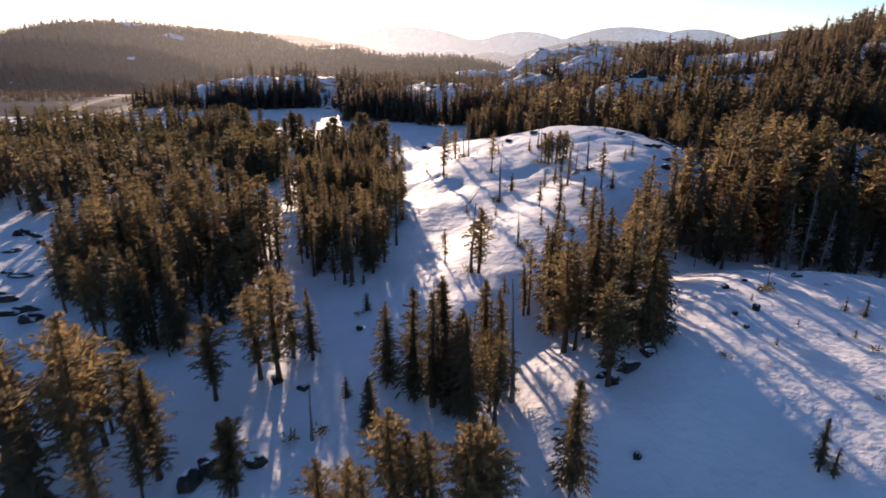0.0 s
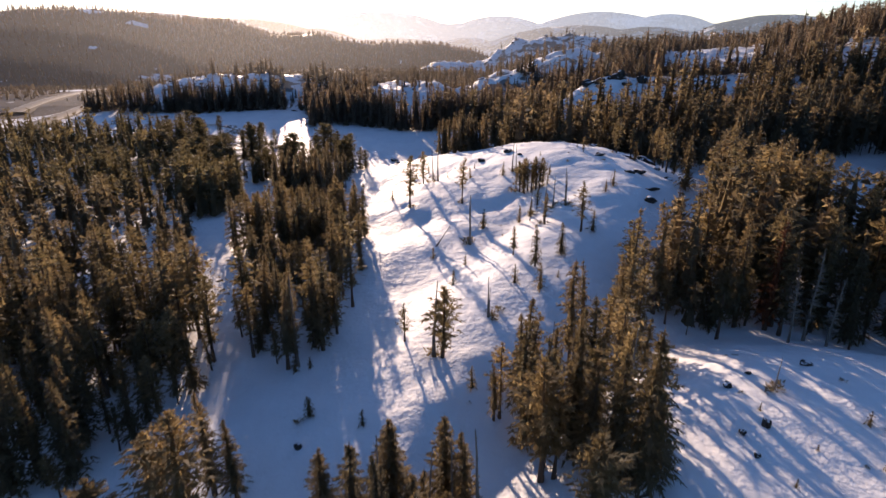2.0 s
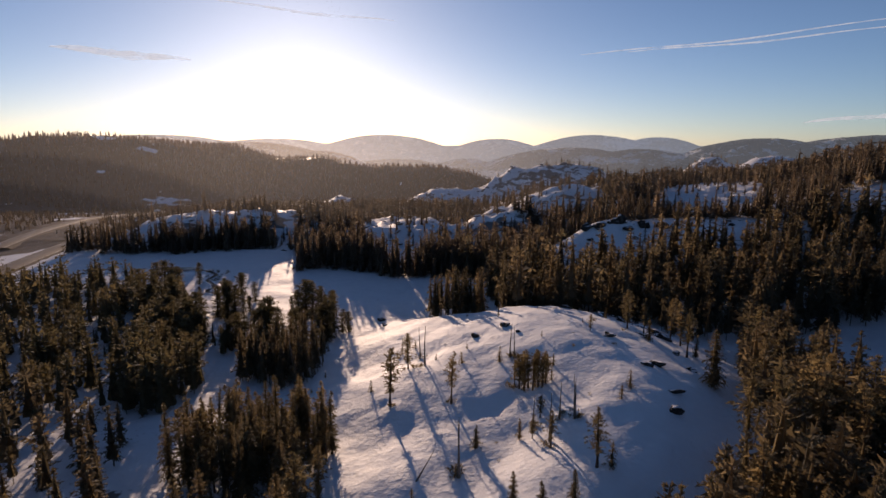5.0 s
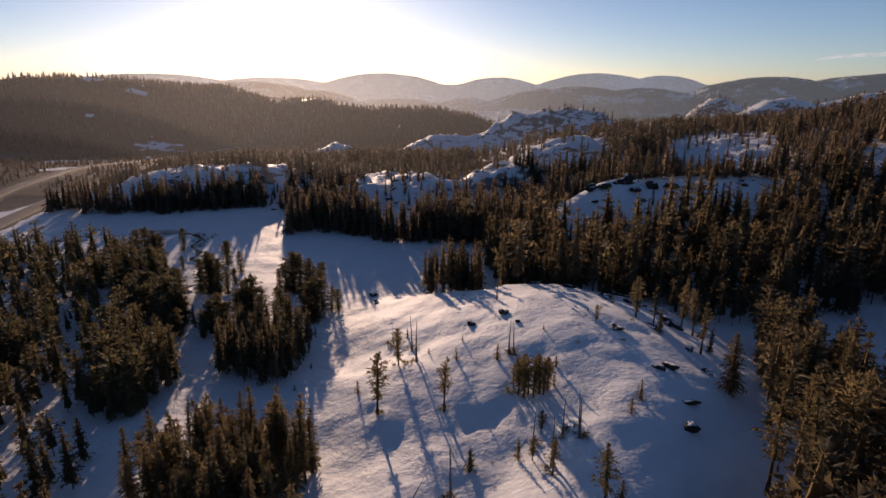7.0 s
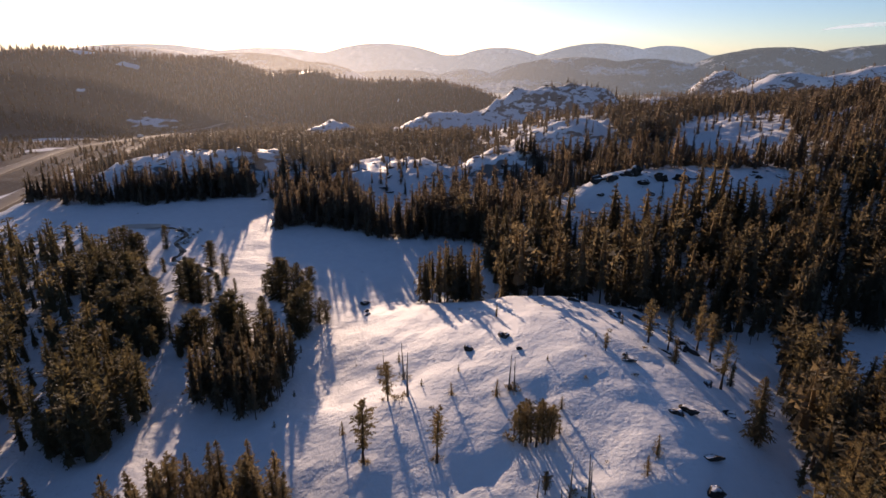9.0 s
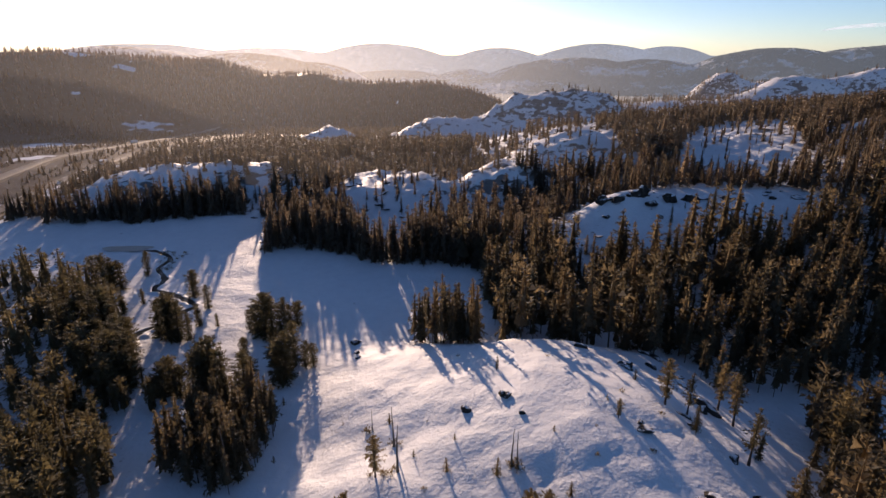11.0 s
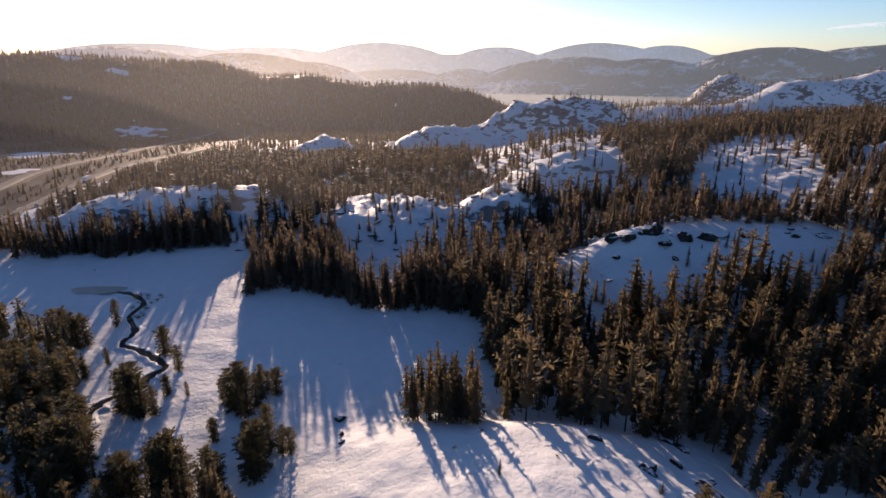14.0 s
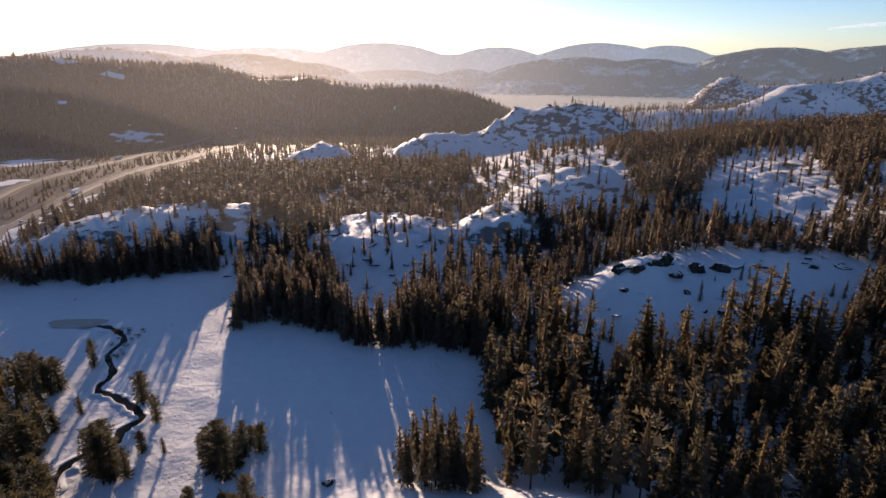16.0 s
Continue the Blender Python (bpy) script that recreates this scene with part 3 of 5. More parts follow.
# emission imitates haze on the ranges: blue far off, warm below the sun
FAR = distance_material("haze_glow_blue_range", (0.09, 0.10, 0.11), (0.20, 0.23, 0.26), 0.75, 0.4, 0.51, 0.60)
MIDDLE = distance_material("haze_glow_dark_range", (0.045, 0.05, 0.05), (0.15, 0.175, 0.195), 0.42, 0.6, 0.515, 0.55)
GLARE = distance_material("haze_glow_warm_range", (0.09, 0.07, 0.055), (0.26, 0.20, 0.15), 0.35, 0.9, 0.515, 0.545)
range_strip("backdrop_far_range", "pale blue mountains far off, morning haze put in as glow", 4750, 500, (-150, -0.45),
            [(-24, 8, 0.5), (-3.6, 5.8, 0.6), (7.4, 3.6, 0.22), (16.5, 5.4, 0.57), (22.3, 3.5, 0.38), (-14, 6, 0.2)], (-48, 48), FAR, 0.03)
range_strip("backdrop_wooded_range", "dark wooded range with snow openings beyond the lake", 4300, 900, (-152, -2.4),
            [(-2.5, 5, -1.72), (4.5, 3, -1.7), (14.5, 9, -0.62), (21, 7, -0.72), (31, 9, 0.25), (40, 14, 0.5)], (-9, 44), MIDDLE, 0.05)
range_strip("backdrop_sunny_ridge", "broad ridge with snow gullies, sunlit haze put in as glow", 3000, 900, (-150, -3.4),
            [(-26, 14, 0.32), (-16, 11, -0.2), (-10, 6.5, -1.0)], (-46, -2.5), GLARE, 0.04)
# the lake's bright mist is emission on one flat sheet
MIST_GLOW = distance_material("mist_glow_lake", (0.3, 0.3, 0.3), (0.55, 0.49, 0.40), 0.3, 0.0)
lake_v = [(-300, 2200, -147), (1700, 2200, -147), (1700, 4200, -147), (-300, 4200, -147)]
tagged(new("lake", raw_mesh("lake", lake_v, [(0, 1, 2, 3)], MIST_GLOW)), "long lake, its bright mist put in as glow", "lake", kind="structure")

# upright sheets added to imitate haze over the valley, lit by the sun behind
for name, y, z, half, reach, thick in (("haze_sheet_woods", 352, 55, 460, (420, 110), 0.026), ("haze_sheet_near", 620, 70, 900, (850, 190), 0.02), ("haze_sheet_valley", 800, 70, 1200, (1100, 210), 0.03), ("haze_sheet_hillside", 980, 80, 1500, (1300, 230), 0.04),
                                       ("haze_sheet_behind_hill", 2050, 10, 2300, (1500, 420), 0.30), ("haze_sheet_far", 3150, 60, 3000, (1700, 600), 0.20)):
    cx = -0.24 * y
    bank = raw_mesh(name, [(-half, 0, -reach[1]), (half, 0, -reach[1]), (half, 0, reach[1]), (-half, 0, reach[1])], [(0, 1, 2, 3)], haze_sheet_material(reach, thick))
    mist = tagged(new(name, bank), "flat nearly clear sheet added to imitate haze over the valley", "mist", kind="structure")
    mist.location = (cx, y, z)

# ---- the road, two carriageways
for line, name in ((ROAD_LOW, "road_low"), (ROAD_HIGH, "road_high")):
    course = smooth_line(line, 6.0)
    v, f = ribbon(course, [(-4.9, -0.3), (-4.7, 0), (4.7, 0), (4.9, -0.3)], 0.9, 8)
    tagged(new(name, raw_mesh(name, v, f, ASPHALT)), "pale dry asphalt carriageway in low sun", "road", kind="structure")
    v, f = ribbon(course, [(-11, -3.2), (-7, -0.8), (-5.4, -0.1), (-4.0, -0.1), (4.0, -0.1), (5.4, -0.1), (7, -0.8), (11, -3.2)], 0.9, 8)
    tagged(new(name + "_bank", raw_mesh(name + "_bank", v, f, EARTH, True)), "bare brown earth bank beside the carriageway", "road bank", kind="structure")
    for side in (-1, 1):
        v, f = ribbon(course, [(side * 4.25, 0.012), (side * 4.4, 0.012)] if side > 0 else [(-4.4, 0.012), (-4.25, 0.012)], 0.9, 8)
        tagged(new(name + "_line", raw_mesh(name + "_line", v, f, ROAD_PAINT)), "white edge line painted on the carriageway", "road marking", kind="structure")

# ---- the creek in the meadow and its pool
CREEK = [(-92, 284), (-86, 281), (-79, 274), (-79, 264), (-72.5, 253), (-73, 246), (-64, 240.5), (-55.5, 233), (-57.5, 227), (-57, 222), (-64, 216), (-62, 204), (-57, 192)]
line = smooth_line(CREEK, 1.0)
line = line + 0.45 * np.stack([wobble(line[:, 0], line[:, 1], 6, 3), wobble(line[:, 0], line[:, 1], 5, 8)], 1)
creek_width = 0.5 + 0.75 * np.abs(wobble(line[:, 0], line[:, 1], 13, 4))
v, f = ribbon(line, [(-1.35, 0.0), (1.35, 0.0)], 0.26, 5, creek_width)
tagged(new("creek", raw_mesh("creek", v, f, WATER)), "narrow dark creek winding through the snow meadow", "creek", kind="structure")
for sg, name in ((-1, "creek_bank"), (1, "creek_bank")):
    v, f = ribbon(line, [(sg * 1.2, 0.02), (sg * 1.28, 0.16), (sg * 1.6, 0.20), (sg * 2.3, 0.10), (sg * 3.4, -0.2)], 0.16, 5, creek_width)
    tagged(new(name, raw_mesh(name, v, f, SNOW, True)), "rounded snow bank along the creek", "snow bank", kind="structure")
a = np.linspace(0, 2 * math.pi, 40, endpoint=False)
rim = np.stack([-100 + 9 * np.cos(a) * (1 + 0.15 * np.sin(3 * a)), 286 + 4.0 * np.sin(a) * (1 + 0.2 * np.cos(2 * a))], 1)
pool = np.column_stack([rim, land(rim[:, 0], rim[:, 1]).max() + 0.05 + 0 * a])
tagged(new("frozen_pool", raw_mesh("frozen_pool", pool, [list(range(40))], ICE)), "grey half-frozen pool in the snow meadow", "pool", kind="structure")

# ---- trees
class Kind:
    """A kind of tree: some models of height 10, of which the first use moves the model itself and later ones copy it."""

    def __init__(self, models, group):
        self.models, self.used, self.count = models, set(), 0
        for m in models:
            tagged(m, group=group)

    def plant(self, x, y, h, rng, wide=1.0, lean=0.0):
        k = int(rng.integers(len(self.models)))
        if len(self.used) < len(self.models):
            k = len(self.used)
        s = h / 10
        m = pose(x, y, float(land(x, y)) - 0.12, lean, rng.normal(0, 1.5), rng.uniform(0, 360)) @ Matrix.Diagonal((s * wide, s * wide, s, 1))
        self.count += 1
        if k not in self.used:
            self.used.add(k)
            self.models[k].matrix_basis = m
            return self.models[k]
        ob = copy_thing(self.models[k], Matrix())
        ob.matrix_basis = m
        return ob


fir_label = "dark green fir with drooping layered boughs in snow"
pine_label = "olive green pine with open tufted crown in snow"
FIRS = Kind([conifer("fir_tree", fir_label, 10 + k, 10, r, st, lv, 6, 5, "fir", FIR, rg)
             for k, (r, st, lv, rg) in enumerate([(1.75, 0.06, 31, 0.3), (1.45, 0.10, 32, 0.35), (2.0, 0.05, 29, 0.35), (1.25, 0.18, 31, 0.45), (1.6, 0.24, 26, 0.4)])], "firs of the woods")
PINES = Kind([conifer("pine_tree", pine_label, 30 + k, 10, r, st, lv, 6, 5, "pine", PINE, rg, 0.17)
              for k, (r, st, lv, rg) in enumerate([(1.8, 0.22, 24, 0.5), (1.5, 0.34, 22, 0.6), (2.1, 0.18, 25, 0.55), (1.6, 0.28, 23, 0.7)])], "pines of the woods")
NEAR_FIRS = Kind([conifer("fir_tree", fir_label, 20 + k, 10, r, st, 36, 8, 8, "fir", FIR, rg, fat=0.60)
                  for k, (r, st, rg) in enumerate([(1.7, 0.08, 0.35), (1.45, 0.14, 0.4), (1.9, 0.06, 0.35)])], "firs of the woods")
NEAR_PINES = Kind([conifer("pine_tree", pine_label, 40 + k, 10, r, st, 28, 8, 8, "pine", PINE, rg, 0.17, fat=0.60)
                   for k, (r, st, rg) in enumerate([(1.8, 0.24, 0.55), (1.5, 0.32, 0.6), (2.0, 0.2, 0.5)])], "pines of the woods")
SAPLINGS = Kind([conifer("sapling", "small young conifer standing alone in the snow", 50 + k, 10, 3.0, 0.02, 13, 6, 3, "fir", FIR, 0.3, 0.3) for k in range(3)], "saplings on the snow")
REDS = Kind([conifer("dying_fir", "rust-red dying fir among green conifers", 60, 10, 1.5, 0.12, 24, 6, 3, "fir", RED, 0.45)], "dying firs")
SNAGS = Kind([snag("dead_tree", "bare grey dead trunk with broken twigs", 70 + k, 10, 0.24, 24, (0.0, 0.06, 0.0, 0.1)[k]) for k in range(4)], "dead trunks on the hump")
GHOSTS = Kind([snag("bleached_tree", "pale bleached dead tree with many twigs", 80 + k, 10, 0.14, 90, 0.02, 2.4, 0.6) for k in range(2)], "bleached dead trees")
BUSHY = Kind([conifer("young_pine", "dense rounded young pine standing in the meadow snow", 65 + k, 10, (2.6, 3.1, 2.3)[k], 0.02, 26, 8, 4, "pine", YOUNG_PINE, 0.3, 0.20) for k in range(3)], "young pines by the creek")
rng = np.random.default_rng(5)

LONE_PINES = [(0.1, 135.4, 11.5), (11.3, 133.1, 10.0), (3.2, 149.5, 8.0), (25.2, 114.6, 6.1), (25.7, 124.7, 4.2), (4.8, 72.6, 9.4), (0.3, 77.5, 5.5), (29.9, 107.1, 9.0), (12.9, 54.5, 12.5), (14.0, 54.4, 9.2), (15.1, 45.6, 10.7), (-18.5, 50.9, 10.5), (-16.3, 49.9, 12.3), (-21.9, 47.7, 9.3), (4.5, 42.7, 10.6), (-26.6, 35.0, 15.3), (-34.4, 40.0, 8.7), (11.6, 42.6, 1.8), (42.6, 154.5, 3.8), (52.9, 160.4, 9.2), (55.7, 157.8, 8.9), (64.8, 164.2, 10.2), (64.9, 159.0, 10.2), (60.5, 146.5, 10.8)]
LONE_FIRS = [(55.2, 153.4, 5.1), (63.5, 148.8, 5.5), (59.5, 133.5, 11.2), (25.4, 175.7, 3.5), (17.4, 101.3, 5.0), (19.9, 95.6, 7.0), (24.8, 99.6, 5.4), (23.3, 119.0, 4.2), (21.5, 120.3, 3.8), (9.7, 63.0, 6.9), (-2.9, 47.2, 11.7), (-1.0, 46.0, 12.1), (1.5, 45.6, 10.7), (2.5, 43.1, 11.4), (5.8, 49.7, 10.8), (17.1, 54.5, 10.6), (18.1, 51.2, 12.4), (19.5, 50.0, 14.2), (-13.9, 54.3, 8.6), (-16.1, 55.1, 10.8), (-22.4, 36.8, 10.2), (-16.0, 34.8, 7.1), (9.8, 35.6, 10.2), (-6.4, 43.1, 5.2), (26.7, 33.4, 4.5), (-5.5, 49.7, 8.7), (0.1, 49.4, 11.8), (4.3, 51.3, 11.0), (20.8, 51.0, 8.2), (16.0, 56.7, 14.0)]
GROVE = [(23.2, 136.2, 5.2), (23.9, 134.9, 6.9), (24.6, 134.0, 7.6), (25.5, 134.5, 7.4), (26.1, 133.5, 7.3), (27.1, 133.7, 7.3), (27.7, 133.1, 7.0), (28.5, 133.8, 5.7), (24.8, 136.4, 6.3), (26.9, 135.5, 6.2)]
YOUNG = [(14.3, 148.5, 2.7), (15.9, 155.4, 1.5), (21.7, 146.0, 3.4), (29.7, 134.4, 2.4), (31.2, 139.6, 2.6), (4.6, 165.0, 2.4), (9.1, 153.6, 1.5), (-18.3, 180.4, 2.1), (-16.1, 162.0, 1.6), (-18.8, 163.6, 2.1), (-17.0, 149.8, 1.5), (-4.0, 143.2, 2.7), (42.3, 159.5, 1.2), (50.6, 168.6, 2.5), (38.9, 123.6, 2.3), (41.5, 127.1, 3.4), (31.5, 152.0, 1.2), (4.5, 106.5, 2.3), (9.6, 101.6, 2.0), (7.2, 94.1, 2.6), (16.1, 90.9, 3.1), (19.3, 88.7, 4.1), (22.7, 92.2, 1.3), (14.3, 118.4, 3.9), (31.8, 106.9, 4.0), (7.8, 67.2, 2.8), (-9.4, 64.6, 2.4), (-3.6, 62.1, 2.0), (14.6, 119.6, 2.8)]
YOUNG_NEAR = [(-9.1, 47.0, 2.1), (-6.4, 43.0, 5.1), (-9.3, 64.5, 2.4), (27.4, 32.9, 2.4), (42.4, 55.3, 1.7), (43.6, 54.0, 2.4), (40.1, 50.1, 1.2), (31.6, 48.6, 1.0), (35.9, 52.5, 0.7), (33.8, 57.8, 1.0), (-9.2, 47.3, 2.2), (39.4, 124.9, 2.1), (-12.8, 74.4, 2.3), (-11.2, 75.3, 1.7)]
DEAD = [(5.7, 158.4, 7.8), (6.7, 150.1, 8.9), (1.5, 164.6, 4.3), (24.0, 147.2, 7.3), (28.4, 122.5, 6.2), (30.4, 120.4, 6.8), (11.4, 114.0, 7.5), (11.2, 111.4, 9.3), (11.1, 81.1, 5.9), (3.8, 73.0, 9.8), (11.2, 81.1, 4.4), (-11.3, 41.4, 6.0), (37.4, 61.5, 3.8), (30.5, 121.1, 7.2), (24.9, 146.9, 6.6), (23.9, 121.8, 6.2), (25.6, 116.9, 8.1)]
RIDGE_TREES = [(67.3, 273.4, 7.7), (68.6, 257.6, 8.2), (66.7, 259.5, 7.4), (96.8, 264.1, 7.3), (103.4, 263.6, 4.9), (113.3, 272.7, 6.0), (115.4, 271.6, 6.6), (115.8, 265.6, 3.7), (137.0, 263.9, 4.6), (139.7, 262.4, 6.4), (134.8, 258.0, 4.0), (76.6, 243.2, 18.5), (65.2, 242.7, 5.7), (104.9, 272.1, 2.8)]
MEADOW_TREES = [(-79.9, 258.0, 8.8), (-58.4, 240.2, 9.0), (-51.2, 231.4, 7.5), (-71.3, 235.0, 5.1), (-73.8, 228.1, 6.2), (-87.0, 244.2, 12.6), (-83.7, 243.9, 11.7), (-82.9, 246.6, 9.8), (-90.7, 246.6, 11.5), (-58.1, 214.3, 10.6), (-54.4, 211.9, 13.3), (-51.5, 211.0, 11.6), (-49.2, 211.7, 8.3), (-55.3, 215.3, 12.1), (-58.8, 218.6, 7.8), (-49.8, 220.3, 5.7), (-44.6, 219.3, 4.1), (-35.5, 217.3, 6.1), (-30.3, 213.2, 12.8), (-27.7, 210.8, 12.6), (-33.0, 215.6, 8.5), (-26.7, 214.3, 9.2), (-25.7, 221.2, 5.6), (-26.1, 217.5, 9.3), (-23.2, 219.4, 7.4), (-19.2, 197.1, 11.7), (-16.7, 196.4, 7.4), (-20.8, 189.8, 10.6), (-24.0, 197.4, 7.7), (-20.3, 192.1, 12.0), (-15.0, 196.7, 6.3), (-32.3, 201.5, 6.0), (-27.4, 184.9, 11.1), (-28.8, 184.5, 6.7), (-26.2, 186.1, 9.1), (-36.7, 185.8, 13.0), (-34.4, 185.2, 14.6), (-32.2, 185.1, 11.5), (-38.8, 187.0, 10.4), (-36.7, 188.4, 11.1), (-43.6, 186.1, 9.7), (-41.2, 185.3, 7.8), (-45.6, 186.9, 7.8), (-46.4, 185.4, 5.2), (-73.2, 217.0, 13.7), (-72.6, 219.5, 10.1), (-81.5, 223.2, 14.1), (-79.4, 216.4, 10.7), (-64.9, 206.7, 10.1), (-60.1, 202.3, 11.3), (-55.5, 195.6, 12.2), (-54.1, 189.9, 8.6), (-68.8, 205.0, 10.0), (-60.0, 193.8, 12.0), (-64.7, 194.2, 9.5), (-71.7, 199.8, 8.4), (-53.2, 184.4, 6.4), (-86.2, 223.2, 14.0), (-87.5, 221.0, 12.4), (-81.0, 211.8, 13.3)]
for x, y, h in LONE_PINES:
    (NEAR_PINES if y < 60 else PINES).plant(x, y, h, rng, 1.2 if y < 130 else 1.05)
for x, y, h in LONE_FIRS:
    (NEAR_FIRS if y < 60 else FIRS).plant(x, y, h, rng, 1.15)
for x, y, h in GROVE:
    PINES.plant(x, y, h, rng, 1.15)
for x, y, h in YOUNG + YOUNG_NEAR:
    SAPLINGS.plant(x, y, max(h, 0.8), rng)
for x, y, h in DEAD:
    SNAGS.plant(x, y, h, rng)
for x, y, h in RIDGE_TREES:
    FIRS.plant(x, y, h, rng, 0.95)
for x, y, h in MEADOW_TREES:
    BUSHY.plant(x, y, h * 0.97, rng, rng.uniform(1.0, 1.3))
for x, y, h in [(48.2, 80.9, 15.5), (49.5, 83.5, 12)]:
    REDS.plant(x, y, h, rng)
for x, y, h in [(51.4, 77.6, 13), (48.7, 76.5, 10), (52.5, 75.0, 9.5)]:
    GHOSTS.plant(x, y, h, rng)

for x, y, h in [(-3.5, 32.8, 10), (-2.3, 31.5, 9), (-0.7, 30, 10), (1.3, 29.6, 11), (2.4, 30.1, 11), (3.5, 30.7, 9), (-7.9, 29.5, 8), (-6.4, 29.1, 8), (-5.2, 29.9, 7), (-28.9, 41, 12), (-24.6, 38.1, 12), (-15.6, 34.9, 7)]:
    NEAR_PINES.plant(x, y, h, rng, 1.1)

# bare dead stems among the living trees of the near stands
for k, (poly, gap) in enumerate((([(-5, 50), (1, 44), (7, 46), (6, 52), (0, 55)], 3.6), ([(10, 62), (16, 50), (22, 52), (29, 70), (32, 82), (22, 74)], 6.0), ([(-19, 78), (-12, 73), (-8, 84), (-7, 104), (-20, 106)], 7.0), ([(-35, 162), (-20, 154), (-18, 172), (-31, 178)], 6.0), ([(-32, 121), (-20, 131), (-9, 127), (-10, 117)], 6.0), ([(36, 86), (60, 76), (70, 90), (48, 100)], 7.0))):
    for x, y in scatter(poly, gap, 640 + k, 0.75):
        SNAGS.plant(x, y, rng.uniform(8.5, 13.0), rng, 0.75, rng.normal(0, 3))

# stands near the flight: plan, spacing, heights, share of pines
STANDS = [
    ([(-52, 70), (-40, 59), (-29, 53), (-25, 62), (-22, 73), (-26, 86), (-33, 93), (-50, 96), (-62, 96), (-57, 83)], 2.7, (9, 14), 0.5),
    ([(-19, 76), (-13, 71), (-9, 81), (-7, 86), (-6, 106), (-10, 118), (-22, 119), (-27, 105), (-25, 90)], 2.9, (8, 13), 0.35),
    ([(-34, 121), (-30, 129), (-21, 133), (-13, 132), (-8, 126), (-7, 119), (-18, 113), (-31, 114)], 2.1, (9, 12.5), 0.3),
    ([(9, 62), (13, 55), (16, 48), (21, 51), (23, 57), (28, 66), (30, 75), (33, 84), (27, 80), (20, 73), (14, 68)], 2.9, (9, 14.5), 0.4),
    ([(-5, 50), (1, 44), (6, 46), (7, 52), (3, 55), (-2, 54)], 3.2, (8, 11.5), 0.5),
    ([(33, 86), (39, 78), (47, 79), (55, 75), (64, 69), (90, 62), (110, 90), (90, 112), (70, 112), (60, 108), (54, 114), (50, 106), (42, 96)], 3.4, (12, 18), 0.3),
    ([(55, 114), (64, 131), (74, 152), (84, 170), (92, 152), (86, 131), (82, 118), (66, 109)], 3.4, (11, 17), 0.35),
    ([(-40, 44), (-30, 30), (-20, 30), (-22, 40), (-32, 47)], 4.2, (8, 13), 0.6),
    ([(27, 77), (33, 85), (39, 79), (45, 86), (42, 97), (34, 96)], 3.4, (10, 16), 0.3),
]
WOODS_LEFT = [(-34, 98), (-40, 114), (-45, 129), (-58, 138), (-66, 150), (-58, 165), (-52, 168), (-54, 196), (-69, 219), (-79, 240), (-103, 258), (-175, 264), (-200, 150), (-130, 100), (-86, 106), (-70, 111), (-62, 98)]
CLUMPS = [
    ([(-58, 143), (-45, 139), (-40, 150), (-45, 163), (-54, 178), (-60, 178)], 3.0, (8, 13)),
    ([(-37, 162), (-29, 155), (-21, 152), (-17, 157), (-17, 172), (-24, 181), (-33, 180)], 2.0, (9, 13.5)),
    ([(-58, 178), (-47, 175), (-41, 183), (-46, 192), (-57, 194), (-61, 188)], 3.6, (5, 8.5)),
    ([(7, 206), (15, 200), (24, 199), (27, 212), (20, 216), (10, 214)], 2.2, (11, 17)),
]
MAIN_WOODS = [(27, 201), (45, 195), (62, 189), (74, 172), (84, 173), (104, 177), (132, 186), (152, 190), (112, 130), (90, 113), (115, 85), (200, 90), (300, 200), (380, 300), (420, 660), (300, 660),
              (-20, 660), (-190, 660), (-190, 470), (-186, 330), (-130, 322), (-110, 318), (-86, 325), (-78, 341), (-60, 333), (-50, 300), (-48, 280), (-31, 283), (-8, 267), (6, 263), (22, 263), (31, 255), (30, 236)]


def heights(xy, span, seed):
    g = np.random.default_rng(seed)
    return np.array([(x, y, g.uniform(*span) * g.choice((1, 1, 1, 0.75, 0.5)), 0) for x, y in xy]) if len(xy) else np.zeros((0, 4))


rest = []
for k, (poly, gap, span, pines) in enumerate(STANDS):
    for x, y, h, _ in heights(scatter(poly, gap, 100 + k, 0.93), span, 200 + k):
        near = abs(x - 5) < 78
        if near and rng.random() < pines and PINES.count + NEAR_PINES.count < 280:
            (NEAR_PINES if y < 50 else PINES).plant(x, y, h, rng)
        elif near and FIRS.count + NEAR_FIRS.count < 295:
            (NEAR_FIRS if y < 50 else FIRS).plant(x, y, h, rng)
        else:
            rest.append((x, y, h, h * 1.15))


def template(seed, levels, per, tufts, radius, shape="fir", start=0.08, ragged=0.3, fat=1.0):
    """Triangles of a tree of height 1 and of half-width radius, with a stem."""
    g = np.random.default_rng(seed)
    t = sprays(1.0, radius, start, levels, per, tufts, g, shape, None, ragged, fat, 0.55)
    s = 0.009
    stem = [((s, 0, 0), (-s, s, 0), (0, 0, 0.9)), ((-s, s, 0), (-s, -s, 0), (0, 0, 0.9)), ((-s, -s, 0), (s, 0, 0), (0, 0, 0.9))]
    return np.concatenate([np.array(stem), t])


LOD_NEAR = [template(300 + k, 17, 5, 3, (0.19, 0.16, 0.20, 0.15)[k], "fir", (0.08, 0.14, 0.06, 0.2)[k], 0.35, 1.0) for k in range(4)] + [template(310 + k, 12, 5, 2, 0.20, "pine", 0.22, 0.5, 1.2) for k in range(2)]
LOD_POLE = [template(314 + k, 12, 5, 2, (0.15, 0.13, 0.16)[k], "fir", (0.20, 0.32, 0.26)[k], 0.4, 1.3) for k in range(3)]
